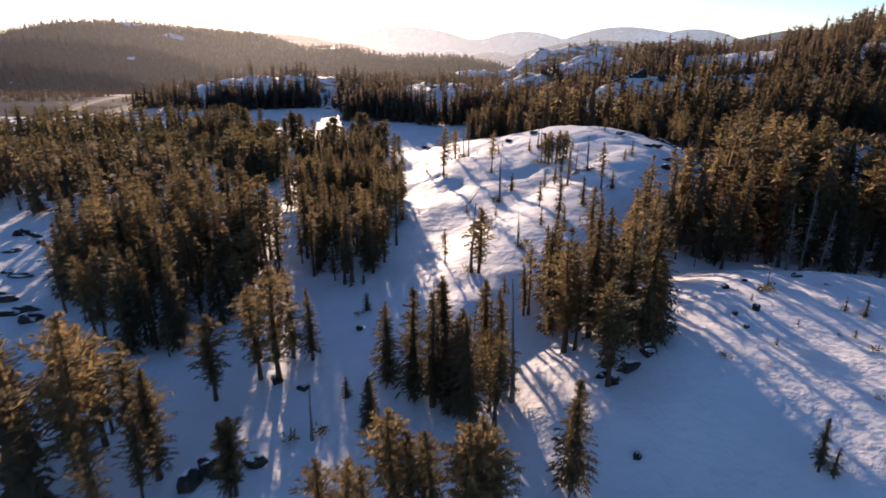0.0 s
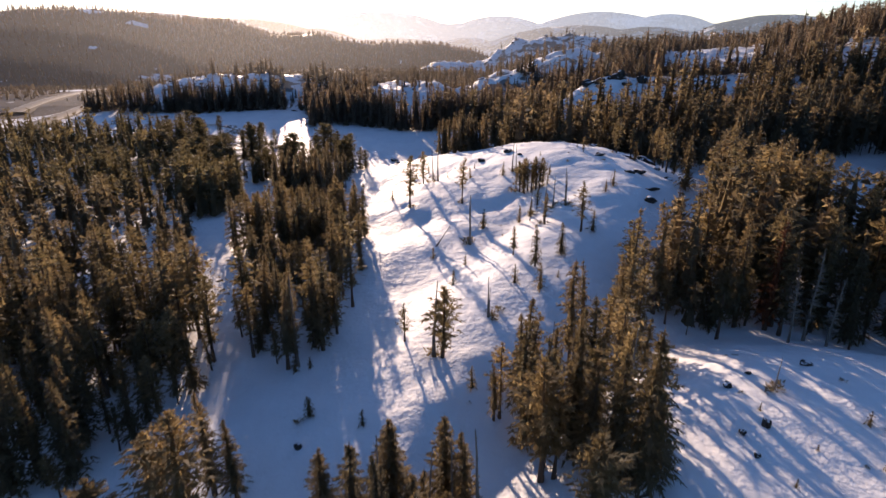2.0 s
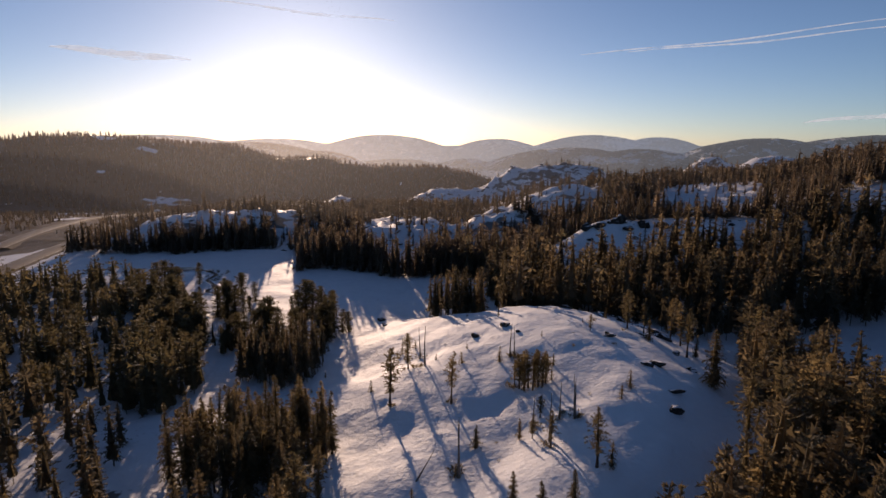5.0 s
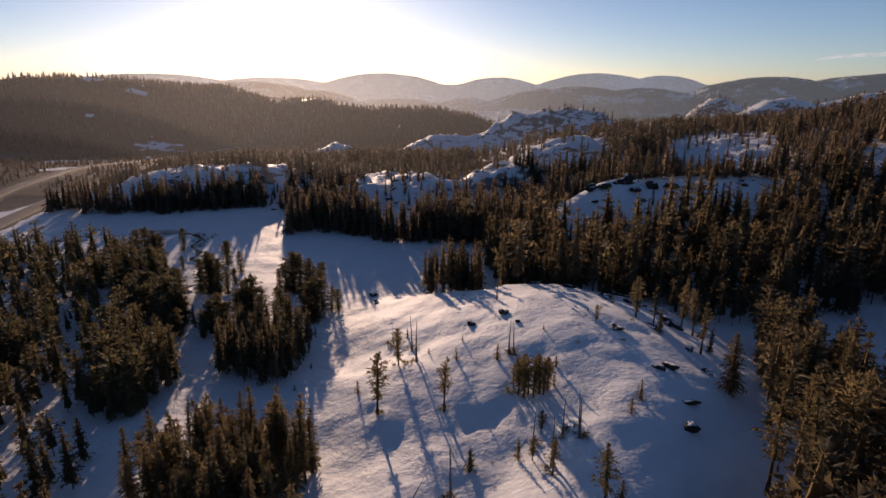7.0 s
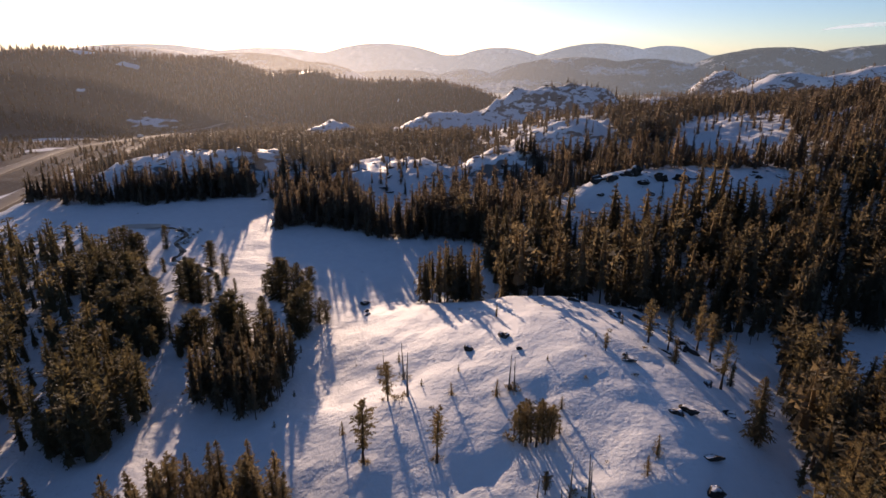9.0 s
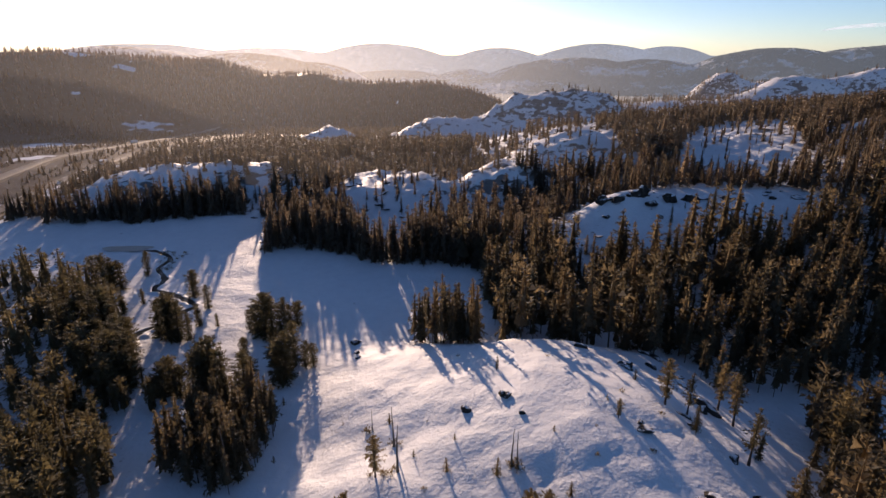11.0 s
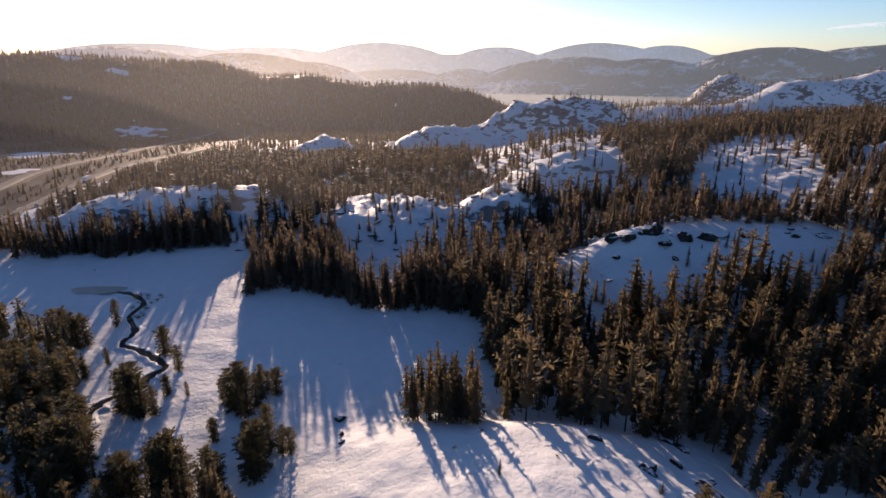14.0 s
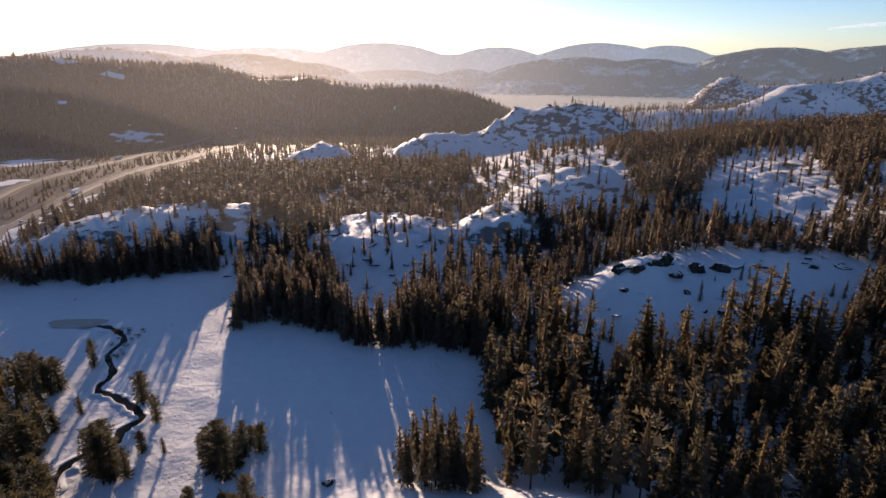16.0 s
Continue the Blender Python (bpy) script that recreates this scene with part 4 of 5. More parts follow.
LOD_MID = [template(320 + k, 17, 5, 1, (0.18, 0.15, 0.20, 0.14)[k], "fir", (0.06, 0.12, 0.05, 0.15)[k], 0.4, 1.45) for k in range(4)]
LOD_FAR = [template(330 + k, 5, 5, 1, (0.22, 0.18)[k], "fir", 0.05, 0.15, 2.2) for k in range(2)]
LOD_THIN = [template(335 + k, 3, 4, 1, (0.22, 0.18)[k], "fir", 0.05, 0.15, 2.4) for k in range(2)]
LOD_HILL = [template(340 + k, 1, 3, 0, (0.30, 0.26)[k], "fir", 0.03, 0.0, 1.5) for k in range(2)]

for x, y, h, w in heights(scatter(WOODS_LEFT, 4.4, 120, 0.88), (7, 13), 121):
    if x > -0.78 * y - 15:
        rest.append((x, y, h, h * 1.12))
poles = []
for k, (poly, gap, span) in enumerate(CLUMPS):
    (poles if k in (1, 3) else rest).extend((x, y, h, h * 0.95) for x, y, h, _ in heights(scatter(poly, gap, 130 + k, 0.95), span, 140 + k))
round_left = [p for p in rest if p[0] < -28 and p[1] > 140]
near_left = [p for p in rest if p[0] < 0 and p not in round_left]
near_right = [p for p in rest if p[0] >= 0]
joined("mixed_conifer_woods", "dense mixed conifer woods beside the snowy hump", LOD_NEAR, near_left, FIR_WOODS, 1)
LOD_ROUND = [template(350 + k, 16, 7, 3, (0.23, 0.27, 0.20, 0.17)[k], "pine" if k < 3 else "fir", (0.04, 0.06, 0.12, 0.08)[k], 0.45, 0.85) for k in range(4)]
LOD_ROUND_FAR = [template(355 + k, 11, 6, 1, (0.23, 0.27, 0.19)[k], "pine" if k < 2 else "fir", (0.04, 0.06, 0.10)[k], 0.4, 1.25) for k in range(3)]
close = [p for p in round_left if p[1] < 195 and p[0] > -80]
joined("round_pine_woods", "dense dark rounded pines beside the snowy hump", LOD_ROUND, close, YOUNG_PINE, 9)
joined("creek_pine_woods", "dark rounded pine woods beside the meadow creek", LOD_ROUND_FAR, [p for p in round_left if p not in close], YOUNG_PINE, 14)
joined("slender_conifer_clumps", "close clumps of slender conifers with bare lower trunks", LOD_POLE + LOD_NEAR[:2], poles, FIR_WOODS, 10)
joined("tall_fir_woods", "tall fir woods on the slope beside the hump", LOD_NEAR, near_right, FIR_WOODS, 2)

# the wide woods behind the meadow and up the slope
xy = scatter(MAIN_WOODS, 3.8, 150, 0.95)
keep = np.ones(len(xy), bool)
for name, poly in CLEARINGS.items():
    keep &= ~inside(xy[:, 0], xy[:, 1], poly)
for road in (ROAD_LOW, ROAD_HIGH):
    keep &= near_line(xy[:, 0], xy[:, 1], road) > 12
keep &= ~((xy[:, 0] < -185) & (xy[:, 1] < 640))
keep &= (xy[:, 0] < 0.86 * xy[:, 1] + 22) & (xy[:, 0] > -0.80 * xy[:, 1] - 20)
patch = wobble(xy[:, 0], xy[:, 1], 36, 12) + 0.55 * wobble(xy[:, 0], xy[:, 1], 14, 9)
keep &= patch > np.where(xy[:, 1] > 345, np.where(xy[:, 0] > 105, -0.52, -0.34), np.where(xy[:, 1] > 290, -0.4, -0.7))
far_off = xy[:, 1] > 345
g = np.random.default_rng(7)
behind = (xy[:, 1] > 385) & (xy[:, 1] < 520) & (xy[:, 0] < 130) & (xy[:, 0] > -75)
knoll_back = inside(xy[:, 0], xy[:, 1], [(54, 414), (126, 412), (165, 520), (175, 640), (60, 640), (48, 520)])
right_slope = (xy[:, 1] < 262) & (xy[:, 0] > 25)
thin = g.random(len(xy)) < np.where(knoll_back, 0.20, np.where(behind, 0.8, np.where(far_off, 0.8, np.where(right_slope, 0.9, 0.95))))
xy = xy[keep & thin]
all_h = heights(xy, (9, 19), 151)
before_opening = [(118, 290), (172, 286), (190, 330), (160, 320), (140, 326), (126, 345)]
mid = [(x, y, h * (0.78 if x < -55 else 0.55 if inside(x, y, before_opening) else 0.82 if x > 40 and y > 300 else 1.0), h * g.uniform(0.75, 1.2)) for x, y, h, _ in all_h if y <= 345 and not (y < 262 and x > 25)]
tall = [(x, y, h * g.uniform(1.0, 1.32), h * g.uniform(0.95, 1.35)) for x, y, h, _ in all_h if y < 262 and x > 25]
joined("tall_woods_on_slope", "tall fir and pine woods on the shaded slope", LOD_NEAR[:5], tall, FIR_WOODS, 11)
back = [(x, y, h * (0.60 if x < -60 else 0.5 if 385 < y < 470 and -45 < x < 130 else 0.68 if 385 < y < 640 and x < 200 else 0.9), h * g.uniform(0.8, 1.25)) for x, y, h, _ in all_h if y > 345]
edge = [(-47, 282), (-31, 285), (-8, 269), (6, 265), (24, 264), (32, 257), (37, 275), (20, 292), (-10, 302), (-42, 318)]
mid += [(x, y, h, h) for x, y, h, _ in heights(scatter(edge, 2.9, 155, 0.95), (12, 18.5), 156) if not inside(x, y, CLEARINGS["mid_ridge"])]
mid += [(x, y, h, h) for x, y, h, _ in heights(scatter([(-150, 318), (-112, 319), (-86, 329), (-72, 330), (-67, 328), (-69, 338), (-78, 350), (-88, 352), (-112, 338), (-132, 333), (-156, 332)], 2.9, 159, 0.9), (9.5, 18), 160)]
mid += [(x, y, h, h) for x, y, h, _ in heights(scatter([(-69, 330), (-57, 322), (-60, 340), (-66, 358), (-75, 356)], 3.6, 163, 0.5), (5, 9), 164)]
joined("woods_behind_meadow", "dark fir woods between the meadow and the ridge", LOD_MID, mid, WOODS, 3)
back += [(x, y, h, h) for x, y, h, _ in heights(scatter([(-165, 388), (-88, 391), (-80, 408), (-165, 408)], 3.8, 157, 0.9), (6, 9.5), 158)]
joined("woods_on_far_slopes", "brown-green conifer woods over broken snowy ground", LOD_FAR, [p for p in back if p[1] < 470], WOODS, 4)
joined("woods_before_the_knobs", "brown conifer woods thinning out over snowy ground", LOD_THIN, [p for p in back if p[1] >= 470], WOODS, 12)

# a few trees in the clearings of the low ridges
xy = np.concatenate([scatter(CLEARINGS[k], (8.0, 6.5, 8.0, 8.0)[i], 160 + i, 0.6) for i, k in enumerate(("low_ridge", "mid_ridge", "back_knoll", "slope_opening"))])
joined("scattered_trees", "thin scattered conifers on the snowy ledges", LOD_MID, [(x, y, h, h * 0.85) for x, y, h, _ in heights(xy, (6, 13), 161)], WOODS, 5)

# woods thinning out towards the knobs, then the wooded hills
FAR_WOODS = [(-185, 640), (440, 640), (960, 1080), (760, 1240), (520, 1300), (-230, 1100), (-225, 760)]
xy = scatter(FAR_WOODS, 10.4, 170, 0.92)
keep = ~inside(xy[:, 0], xy[:, 1], CLEARINGS["peak_apron"]) & ~inside(xy[:, 0], xy[:, 1], [(-122, 625), (-60, 625), (-56, 715), (-122, 715)])
for cx, cy, rx, ry in KNOBS[:4]:
    keep &= mound(xy[:, 0], xy[:, 1] + 8, cx, cy, rx * 0.8, ry * 0.9, 0, 1.5) < 0.25 + 0.3 * np.random.default_rng(3).random(len(xy)) ** 3
for road in (ROAD_LOW, ROAD_HIGH):
    keep &= near_line(xy[:, 0], xy[:, 1], road) > 14
knob_top = scatter([(135, 712), (160, 738), (215, 742), (246, 715), (240, 690), (214, 676), (204, 700), (170, 714)], 7.0, 172, 0.8)
joined("trees_on_granite_knob", "small dark conifers on the crest of a granite knob", LOD_FAR, [(x, y, h, h * 1.2) for x, y, h, _ in heights(knob_top, (4, 7.5), 173)], WOODS, 13)
joined("woods_round_the_knobs", "thin conifer woods round the granite knobs", LOD_THIN, [(x, y, h, h * 1.1) for x, y, h, _ in heights(xy[keep], (9, 15), 171)], WOODS, 6)
HILLS = [[(-500, 1090), (-310, 1090), (-300, 1520), (-520, 1520)], [(-330, 1075), (160, 980), (330, 1330), (-480, 1330)], [(-1250, 1000), (-420, 900), (-330, 1180), (-350, 1500), (-1300, 1480)], [(-480, 1300), (250, 1330), (330, 1700), (150, 1800), (-500, 1750)]]
xy = np.concatenate([scatter(p, 11.8, 180 + k, 0.9) for k, p in enumerate(HILLS)])
keep = wobble(xy[:, 0], xy[:, 1], 160, 21) > -0.75
for cx, cy, rx, ry in HILL_SNOW:
    keep &= 1.3 * mound(xy[:, 0], xy[:, 1], cx, cy, rx, ry, 0, 1.2) + 0.45 * wobble(xy[:, 0], xy[:, 1], 34, 5) - 0.3 < 0.25
for road in (ROAD_LOW, ROAD_HIGH):
    keep &= near_line(xy[:, 0], xy[:, 1], road) > 16
joined("woods_on_hills", "dense dark conifer woods covering the far hills, paled to imitate haze", LOD_HILL, [(x, y, h, h * 1.3) for x, y, h, _ in heights(xy[keep], (8, 14), 181)], HAZED_HILL, 7)
xy = scatter([(430, 1150), (1300, 1150), (1300, 1560), (560, 1560)], 12, 190, 0.75)
xy = xy[wobble(xy[:, 0], xy[:, 1], 210, 31) + 0.5 * wobble(xy[:, 0], xy[:, 1], 60, 32) > 0.05]
joined("trees_on_white_hills", "thin conifers on white granite hills", LOD_HILL, [(x, y, h, h * 1.2) for x, y, h, _ in heights(xy, (9, 14), 191)], WOODS, 8)

# ---- rocks
ROCKS = [(-5.4, 208.0), (18.3, 163.7), (27.5, 158.5), (25.9, 164.4), (25.1, 165.4), (45.7, 151.4), (50.2, 137.2), (48.2, 136.2), (49.4, 127.6), (60.8, 161.8), (61.1, 174.7), (51.5, 176.3), (58.6, 147.3), (58.1, 138.5), (47.1, 121.1), (33.1, 62.2), (30.7, 54.9), (30.5, 52.2), (36.5, 64.7), (33.3, 55.7), (43.5, 66.2), (-9.7, 59.9), (-13.6, 48.5), (-13.5, 48.6), (15.5, 38.0), (-5.0, 201.0), (-6.3, 207.4), (-6.3, 207.3), (62.9, 186.8), (62.6, 194.0), (60.7, 173.3), (-16.6, 50.0), (15.0, 47.4), (15.8, 45.9), (15.8, 48.8), (17.5, 47.6), (-4.5, 197.5), (45.9, 153.2)]
RIDGE_ROCKS = [(83.0, 279.3), (78.0, 282.1), (89.8, 280.1), (93.9, 275.3), (102.8, 277.6), (109.9, 278.9), (90.7, 260.5), (100.6, 258.6), (77.7, 274.8), (123.1, 279.9), (139.6, 277.5), (94.6, 268.4), (108.5, 266.0), (96.7, 260.0), (92.9, 280.8), (87.2, 280.3), (101.0, 277.8), (126.7, 254.1)]
SLABS = [(50.9, 175.6), (61.7, 196.8), (61.1, 189.7), (63.3, 187.5), (58.9, 180.9), (60.9, 173.3), (62.0, 164.0), (55.4, 157.7), (55.6, 154.1), (45.1, 185.6)]
BOULDERS = [boulder_mesh(400 + k, f) for k, f in enumerate((0.7, 0.95, 0.6, 0.8, 1.05))]
LEDGE_ROCKS = [boulder_mesh(440 + k, f, 3, CAPPED) for k, f in enumerate((0.8, 1.0, 0.7, 0.9, 0.75))]
rng = np.random.default_rng(11)
for k, (x, y) in enumerate(ROCKS):
    s = 0.5 + 0.5 * rng.random() + (0.6 if 5 <= k <= 14 else 0.0) - (0.25 if 15 <= k <= 19 else 0.0)
    ob = tagged(new("boulder", BOULDERS[k % 5]), "dark granite boulder half buried in snow", "boulder", "boulders on the snow")
    ob.matrix_basis = pose(x, y, float(land(x, y)) + 0.12 * s, rng.normal(0, 8), rng.normal(0, 8), rng.uniform(0, 360)) @ Matrix.Diagonal((s * rng.uniform(0.9, 1.5) * (1.25 if 5 <= k <= 14 else 1.0), s * (0.85 if 5 <= k <= 14 else 1.0), s * (0.62 if 5 <= k <= 14 else 1.0), 1))
for k, (x, y) in enumerate(RIDGE_ROCKS):
    s = 1.5 + 1.2 * rng.random() if k in (0, 1, 2, 3, 4, 5, 14, 16) else 0.7 + 0.6 * rng.random()
    ob = tagged(new("ledge_rock", LEDGE_ROCKS[(k + 2) % 5]), "dark granite ledge breaking through the ridge snow", "rock", "rocks on the ridge")
    ob.matrix_basis = pose(x, y, float(land(x, y)) + 0.25 * s, rng.normal(0, 14), rng.normal(0, 14), rng.uniform(-30, 30)) @ Matrix.Diagonal((s * 1.35, s, s * 1.2, 1))

# rocks that break the snow of the low ridges and the knobs
LEDGES = [boulder_mesh(420 + k, f, 3, CAPPED) for k, f in enumerate((0.5, 0.65, 0.4, 0.55))]
rng = np.random.default_rng(17)
for poly, gap, size, seed in ((CLEARINGS["low_ridge"], 9.0, 1.3, 1), (CLEARINGS["mid_ridge"], 8.5, 1.5, 2), (CLEARINGS["back_knoll"], 9.0, 1.4, 3), (CLEARINGS["sun_gap"], 9.0, 1.1, 4),
                              ([(70, 262), (150, 262), (150, 284), (84, 288), (70, 280)], 9.5, 0.7, 5), ([(76, 279), (95, 277), (120, 278), (150, 276), (150, 284), (95, 287), (78, 286)], 5.5, 1.5, 9), ([(90, 690), (215, 690), (225, 750), (90, 750)], 10, 1.7, 6),
                              ([(-10, 700), (85, 700), (80, 735), (0, 735)], 10, 1.5, 7), ([(-112, 695), (-66, 695), (-62, 725), (-112, 725)], 9, 1.5, 8)):
    for x, y in scatter(poly, gap, 500 + seed, 0.62):
        s = size * rng.uniform(0.45, 1.35)
        ob = tagged(new("outcrop", LEDGES[int(rng.integers(4))]), "dark granite outcrop breaking through the snow", "rock", "outcrops on the snowy ledges")
        ob.matrix_basis = pose(x, y, float(land(x, y)) + 0.1 * s, rng.normal(0, 9), rng.normal(0, 9), rng.uniform(-40, 40)) @ Matrix.Diagonal((s * rng.uniform(1.1, 2.2), s, s * 1.0, 1))

# ---- sky: a thin cloud and three vapour trails, far off
def sky_ribbon(name, label, a, b, width, taper):
    """A long soft streak in the sky from one (azimuth, height) to another, in degrees."""
    t = np.linspace(0, 1, 40)
    az, el = np.radians(a[0] + (b[0] - a[0]) * t), np.radians(a[1] + (b[1] - a[1]) * t + 0.08 * np.sin(9 * t))
    d = 4600.0
    mid = np.stack([10 + d * np.sin(az) * np.cos(el), 60 + d * np.cos(az) * np.cos(el), 88 + d * np.sin(el)], 1)
    half = width * (np.sin(math.pi * t) ** taper) * (1 + 0.35 * wobble(60 * t, 0 * t, 11, 3)) + 0.5
    up = np.array([0, 0, 1.0])
    v = np.stack([mid - half[:, None] * up, mid + half[:, None] * up], 1).reshape(-1, 3)
    i = np.arange(39) * 2
    ob = tagged(new(name, raw_mesh(name, v, np.stack([i, i + 2, i + 3, i + 1], 1), CLOUD)), label, "cloud", kind="structure")
    ob.visible_shadow = False
    return ob


def cloud_material():
    n = Nodes("glowing_thin_cloud", 1.0)
    n.colour((0.8, 0.8, 0.8))
    # emission stands in for the sunlight on cloud and trails
    n.bsdf.inputs["Emission Color"].default_value = (1.0, 0.93, 0.85, 1)
    n.bsdf.inputs["Emission Strength"].default_value = 0.5
    clear = n.tree.nodes.new("ShaderNodeBsdfTransparent")
    mixer = n.tree.nodes.new("ShaderNodeMixShader")
    n.link(n.math("MULTIPLY", n.steps(n.noise(160.0, 5, 0.55, (1, 1, 3)), [(0.28, 0.1), (0.55, 1.0)]), 0.7), mixer.inputs[0])
    n.link(clear.outputs[0], mixer.inputs[1])
    n.link(n.bsdf.outputs[0], mixer.inputs[2])
    n.link(mixer.outputs[0], n.tree.nodes["Material Output"].inputs[0])
    return n.mat


CLOUD = cloud_material()
sky_ribbon("backdrop_cloud", "thin bright cloud streak near the sun", (-31, 7.3), (-20.5, 6.9), 26, 0.7)
sky_ribbon("backdrop_vapour_trail", "faint white vapour trail in clear sky", (-18.2, 11.9), (-2.2, 10.9), 9, 0.5)
sky_ribbon("backdrop_cloud", "low thin cream cloud over the far range", (33.5, 1.5), (44, 2.5), 13, 0.6)
sky_ribbon("backdrop_vapour_trail", "faint white vapour trail in clear sky", (15, 7.8), (39, 9.1), 5, 0.4)
sky_ribbon("backdrop_vapour_trail", "faint white vapour trail in clear sky", (19, 7.9), (39, 8.5), 5, 0.4)

# ---- vehicles on the road
PAINT = {"white": plain("white_paint", (0.75, 0.75, 0.74), 0.35), "dark": plain("dark_paint", (0.05, 0.05, 0.06), 0.3), "silver": plain("silver_paint", (0.4, 0.4, 0.42), 0.3, 0.5)}
GLASS = plain("tinted_glass", (0.02, 0.022, 0.025), 0.08)
RUBBER = plain("tyre_rubber", (0.02, 0.02, 0.02), 0.8)


def box_bm(size, at, bevel, top=1.0):
    """A rounded box whose upper face may be narrower."""
    bm = bmesh.new()
    bmesh.ops.create_cube(bm, size=1.0)
    for v in bm.verts:
        k = top if v.co.z > 0 else 1.0
        v.co = Vector((v.co.x * size[0] * (0.5 + 0.5 * k), v.co.y * size[1] * k, v.co.z * size[2])) + Vector(at)
    bmesh.ops.bevel(bm, geom=list(bm.edges), offset=bevel, segments=2, affect="EDGES")
    return bm


def bm_part(name, bm, material, parent, label=""):
    me = bpy.data.meshes.new(name)
    bm.to_mesh(me)
    bm.free()
    me.materials.append(material)
    return part(name, me, parent, label)


def wheels(parent, places, radius, width):
    for x, y in places:
        bm = bmesh.new()
        bmesh.ops.create_cone(bm, cap_ends=True, segments=14, radius1=radius, radius2=radius, depth=width, matrix=Matrix.Translation((x, y, radius)) @ Matrix.Rotation(radians(90), 4, "Y"))
        tyre = bm_part("wheel", bm, RUBBER, parent)
        bm = bmesh.new()
        bmesh.ops.create_cone(bm, cap_ends=True, segments=12, radius1=radius * 0.6, radius2=radius * 0.55, depth=width + 0.03, matrix=Matrix.Translation((x, y, radius)) @ Matrix.Rotation(radians(90), 4, "Y"))
        bm_part("rim", bm, PAINT["silver"], tyre, "silver metal rim")


def car(paint, label):
    ob = tagged(new("car"), label, "car")
    bm_part("body", box_bm((1.8, 4.4, 0.7), (0, 0, 0.65), 0.12), paint, ob)
    bm_part("cabin", box_bm((1.6, 2.4, 0.6), (0, -0.2, 1.28), 0.1, 0.75), GLASS, ob, "dark tinted windows")
    bm_part("roof", box_bm((1.3, 1.7, 0.06), (0, -0.2, 1.6), 0.02), paint, ob)
    for sx in (-1, 1):
        bm_part("headlight", box_bm((0.34, 0.08, 0.16), (sx * 0.62, 2.19, 0.75), 0.02), PAINT["white"], ob, "clear headlight")
    wheels(ob, [(sx * 0.82, sy * 1.35) for sx in (-1, 1) for sy in (-1, 1)], 0.33, 0.22)
    return ob


def lorry(label):
    ob = tagged(new("lorry"), label, "lorry")
    bm_part("trailer", box_bm((2.5, 12.0, 2.7), (0, -1.5, 2.5), 0.05), PAINT["white"], ob)
    cab = bm_part("cab", box_bm((2.4, 2.4, 2.6), (0, 6.3, 1.9), 0.15, 0.9), PAINT["white"], ob)
    bm_part("windscreen", box_bm((2.0, 0.08, 0.9), (0, 7.46, 2.3), 0.02), GLASS, cab, "dark tinted windscreen")
    bm_part("chassis", box_bm((1.0, 13.5, 0.3), (0, -0.4, 0.95), 0.04), RUBBER, ob, "black steel chassis")
    wheels(ob, [(sx * 1.1, y) for sx in (-1, 1) for y in (-6.2, -5.0, 3.6, 6.4)], 0.5, 0.35)
    return ob


def on_road(ob, road, share, side):
    """Stands a vehicle on a carriageway, a share of the way along it."""
    line = smooth_line(road, 6.0)
    z = land(line[:, 0], line[:, 1])
    k = np.ones(17) / 17
    z = np.convolve(np.pad(z, 8, mode="edge"), k, "valid") + 0.9
    i = int(share * (len(line) - 2))
    d = line[i + 1] - line[i]
    d = d / np.hypot(*d)
    x, y = line[i] + side * np.array([d[1], -d[0]])
    slope = math.degrees(math.atan2(z[i + 1] - z[i], np.hypot(*(line[i + 1] - line[i]))))
    ob.matrix_basis = pose(x, y, z[i] + 0.02, slope, 0, math.degrees(math.atan2(-d[0], d[1])))


on_road(lorry("white articulated lorry on the dry carriageway"), ROAD_LOW, 0.287, 2.2)
on_road(car(PAINT["dark"], "dark car on the dry carriageway"), ROAD_LOW, 0.227, 2.2)
on_road(car(PAINT["white"], "white car on the dry carriageway"), ROAD_LOW, 0.181, 2.2)
on_road(car(PAINT["silver"], "silver car on the dry carriageway"), ROAD_HIGH, 0.397, -2.2)
on_road(lorry("white articulated lorry on the upper carriageway"), ROAD_HIGH, 0.555, -2.2)

# scrub between and beside the carriageways
xy = scatter([(-520, 430), (-205, 430), (-232, 700), (-225, 1010), (-430, 1010), (-520, 700)], 6.6, 195, 0.8)
keep = np.minimum(near_line(xy[:, 0], xy[:, 1], ROAD_LOW), near_line(xy[:, 0], xy[:, 1], ROAD_HIGH)) > 13
keep &= xy[:, 0] > -0.80 * xy[:, 1] - 20
for cx, cy, rx, ry in HILL_SNOW:
    keep &= mound(xy[:, 0], xy[:, 1], cx, cy, rx, ry, 0, 2) < 0.5
joined("roadside_scrub", "low dark conifers and scrub beside the road", LOD_HILL, [(x, y, h, h * 1.6) for x, y, h, _ in heights(xy[keep], (2.5, 6.5), 196)], WOODS, 9)

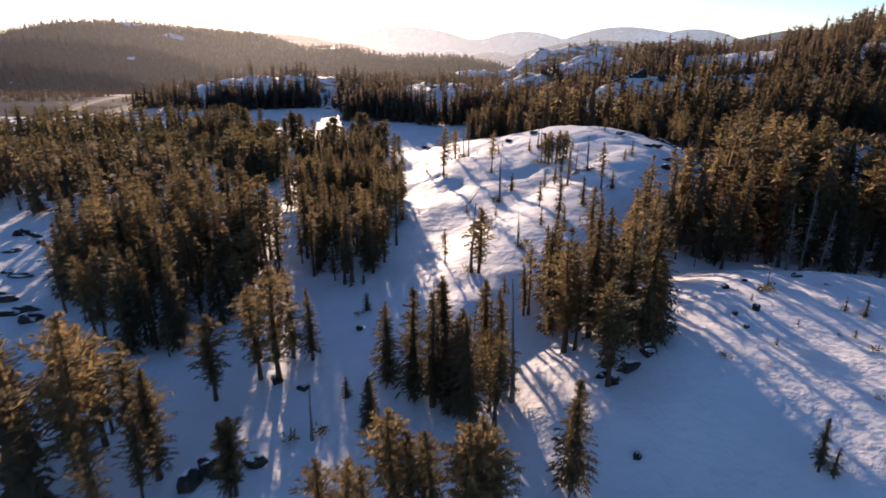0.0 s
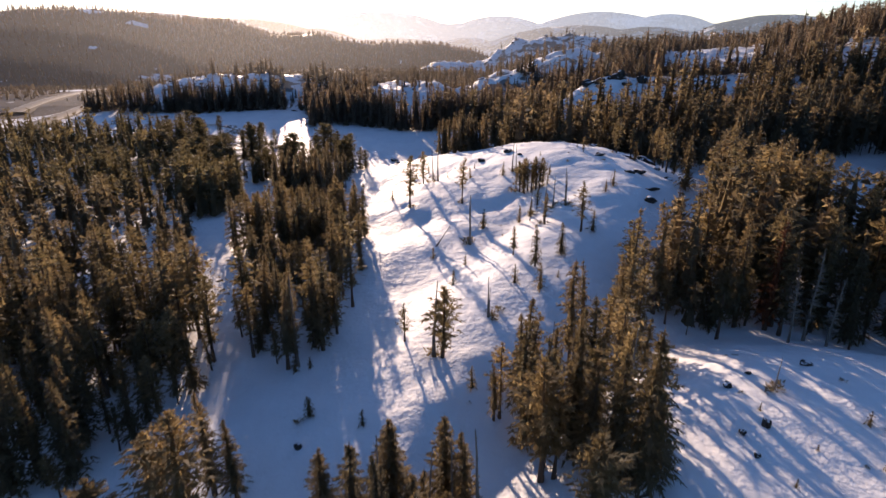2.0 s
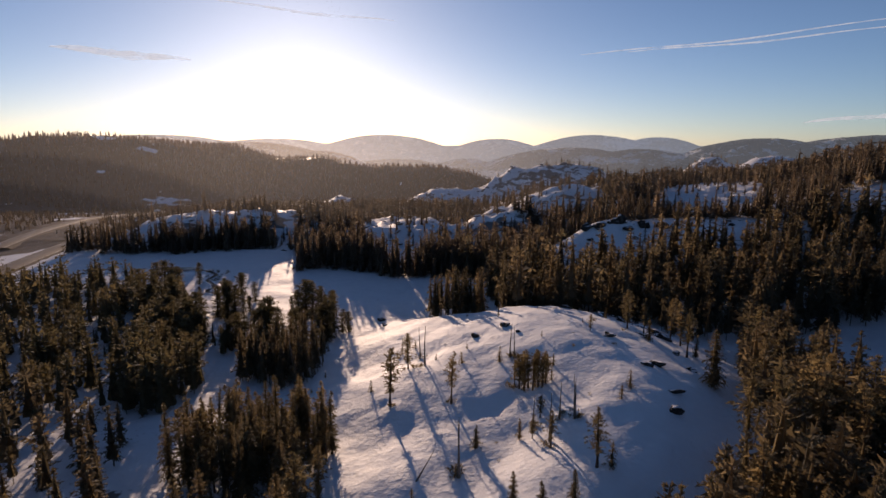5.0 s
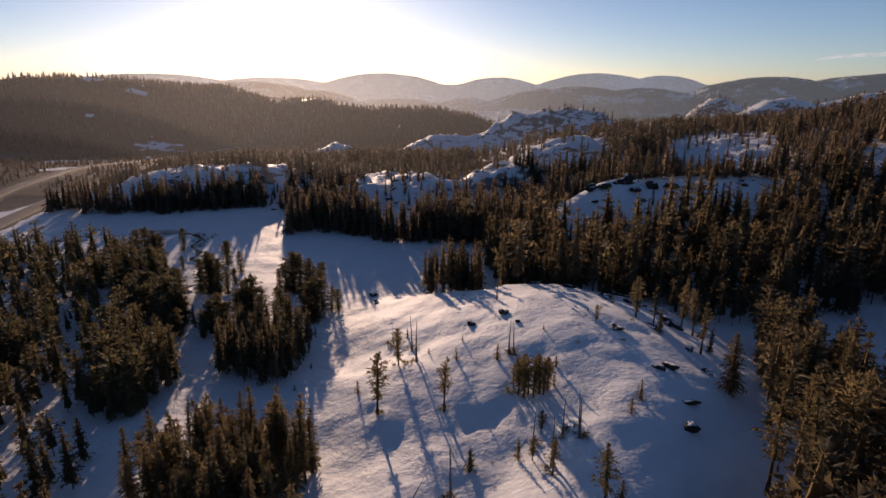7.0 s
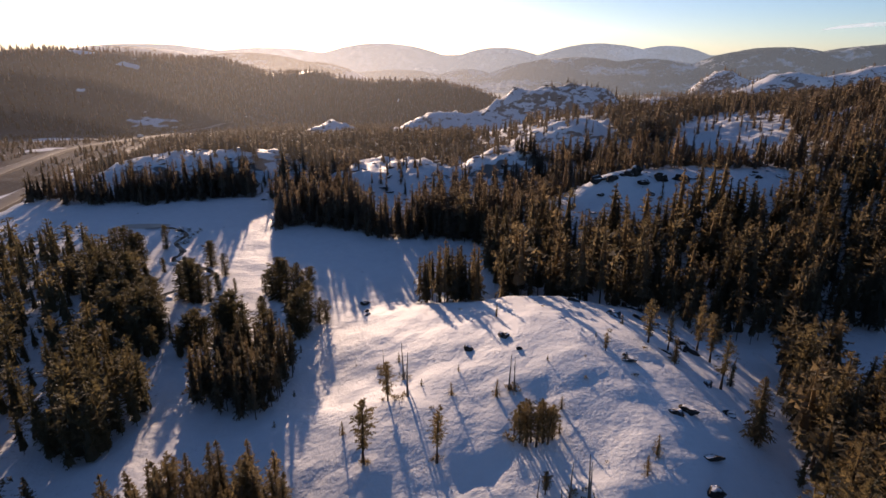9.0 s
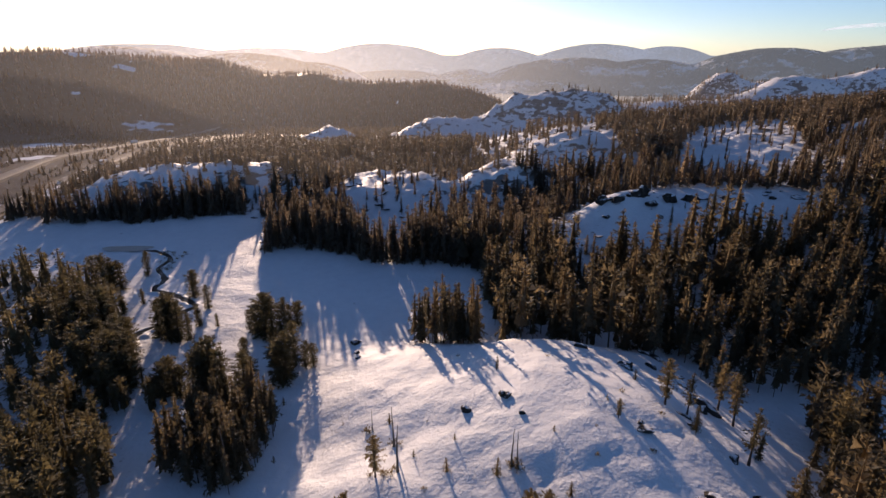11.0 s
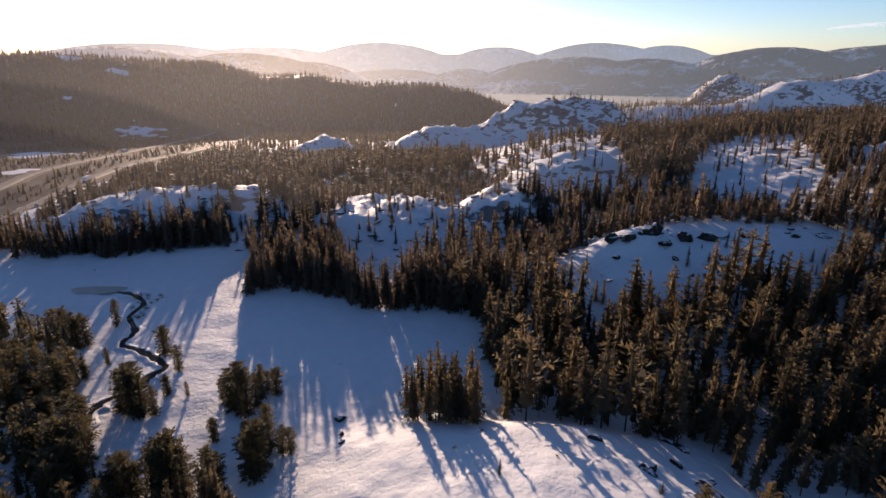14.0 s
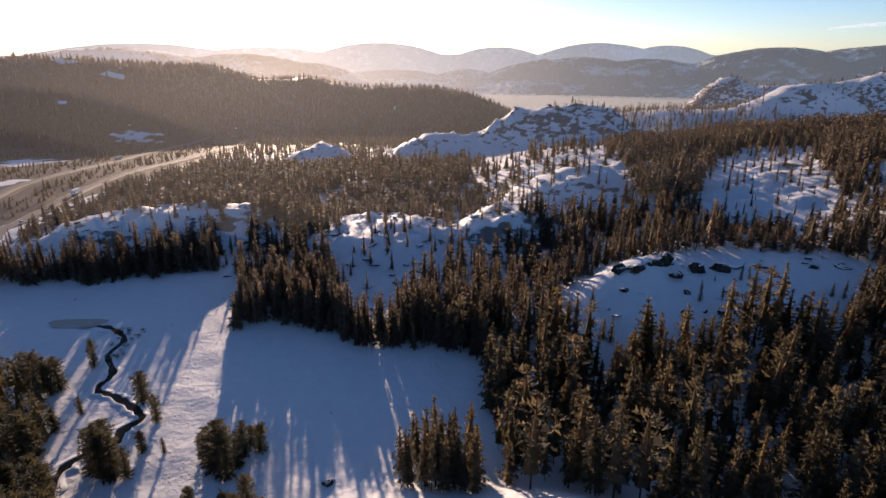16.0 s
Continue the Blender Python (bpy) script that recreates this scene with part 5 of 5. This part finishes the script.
# ledges and boulders on the open snow beside the first woods
rng = np.random.default_rng(29)
for k, (x, y, s, wide) in enumerate([(-54.5, 66.5, 1.6, 2.6), (-51, 64.5, 1.3, 2.2), (-57.5, 69.5, 1.2, 1.6), (-62, 78.5, 0.9, 3.0), (-65, 80, 0.8, 1.8), (-70, 88.5, 1.0, 2.2), (-75, 98, 1.3, 2.0), (-71, 96, 0.9, 1.8), (-61, 86, 0.8, 1.5),
                                     (-54, 76.5, 1.2, 1.2), (-58, 82, 0.6, 1.5), (-66, 103, 0.9, 2.4), (-60, 72, 0.6, 1.4), (-68, 92.5, 0.7, 1.5), (-17.8, 37.5, 2.1, 1.3), (-15.2, 38.4, 1.2, 1.2), (-19.6, 36.0, 1.5, 1.2), (17.4, 47.0, 1.3, 1.6), (19.4, 48.2, 1.1, 1.5)]):
    ob = tagged(new("ledge_rock", LEDGE_ROCKS[k % 5]), "dark granite ledge in the snow beside the woods", "rock", "ledges beside the woods")
    ob.matrix_basis = pose(x, y, float(land(x, y)) + 0.1 * s, rng.normal(0, 7), rng.normal(0, 7), rng.normal(15, 14)) @ Matrix.Diagonal((0.8 * s * wide, 0.75 * s, s * 0.9, 1))

# long dark slabs on the flank of the hump
rng = np.random.default_rng(23)
for k, (x, y) in enumerate(SLABS):
    s = (1.0, 0.9, 1.1, 1.2, 0.9, 1.5, 1.6, 0.8, 0.7, 1.0)[k]
    ob = tagged(new("granite_slab", BOULDERS[k % 5]), "long dark granite slab showing through the snow", "rock", "slabs on the flank of the hump")
    ob.matrix_basis = pose(x, y, float(land(x, y)) + 0.05 * s, rng.normal(0, 6), rng.normal(12, 5), -52 + rng.normal(0, 9)) @ Matrix.Diagonal((2.3 * s, 0.9 * s, 0.75 * s, 1))

# low shrubs and twigs that poke through the snow
def shrub(seed):
    g = np.random.default_rng(seed)
    tri = []
    for _ in range(46):
        a, r = g.uniform(0, 6.28), g.uniform(0, 0.6)
        p = np.array([r * math.cos(a), r * math.sin(a), g.uniform(0, 0.55)])
        d = np.array([math.cos(a), math.sin(a), g.uniform(0.2, 1.0)]) * g.uniform(0.18, 0.4)
        s = np.array([-math.sin(a), math.cos(a), g.normal(0, 0.3)]) * 0.09
        tri.append((p - s, p + s, p + d))
    ob = tagged(new("shrub"), "low dark evergreen shrub poking through snow", "shrub", "shrubs on the open snow")
    part("leaves", tri_mesh("leaves", np.array(tri), FIR), ob)
    stem, f, _ = ring_trunk(0.5, 0.04, g, 5, 3)
    part("stem", raw_mesh("stem", stem, f, BARK), ob)
    return ob


SHRUBS = Kind([shrub(600 + k) for k in range(3)], "shrubs on the open snow")
for poly, gap, seed in (([(24, 40), (60, 36), (66, 62), (36, 66), (28, 58)], 8.5, 1), ([(2, 112), (44, 112), (56, 140), (50, 190), (0, 196), (-6, 150)], 11, 2), ([(-14, 44), (8, 62), (4, 84), (-12, 80)], 9, 3)):
    for x, y in scatter(poly, gap, 610 + seed, 0.55):
        SHRUBS.plant(x, y, 10 * rng.uniform(0.35, 0.95), rng)

for x, y in scatter([(-88, 279), (-76, 281), (-74, 262), (-80, 261), (-82, 274)], 2.4, 620, 0.8):
    SHRUBS.plant(x, y, 10 * rng.uniform(1.0, 1.9), rng)

# scrub round the feet of the dead trunks and the small grove
for x, y, h in DEAD + GROVE[::3] + LONE_PINES[:4]:
    for _ in range(2):
        SHRUBS.plant(x + rng.normal(0, 0.7), y + rng.normal(0, 0.7), 10 * rng.uniform(0.7, 1.5), rng)

# a fallen trunk that leans on the snow of the hump
fallen = snag("fallen_trunk", "grey fallen trunk leaning out of the snow", 95, 5.5, 0.14, 6)
fallen.matrix_basis = pose(5.2, 110.8, float(land(5.2, 110.8)), -62, 0, -32)
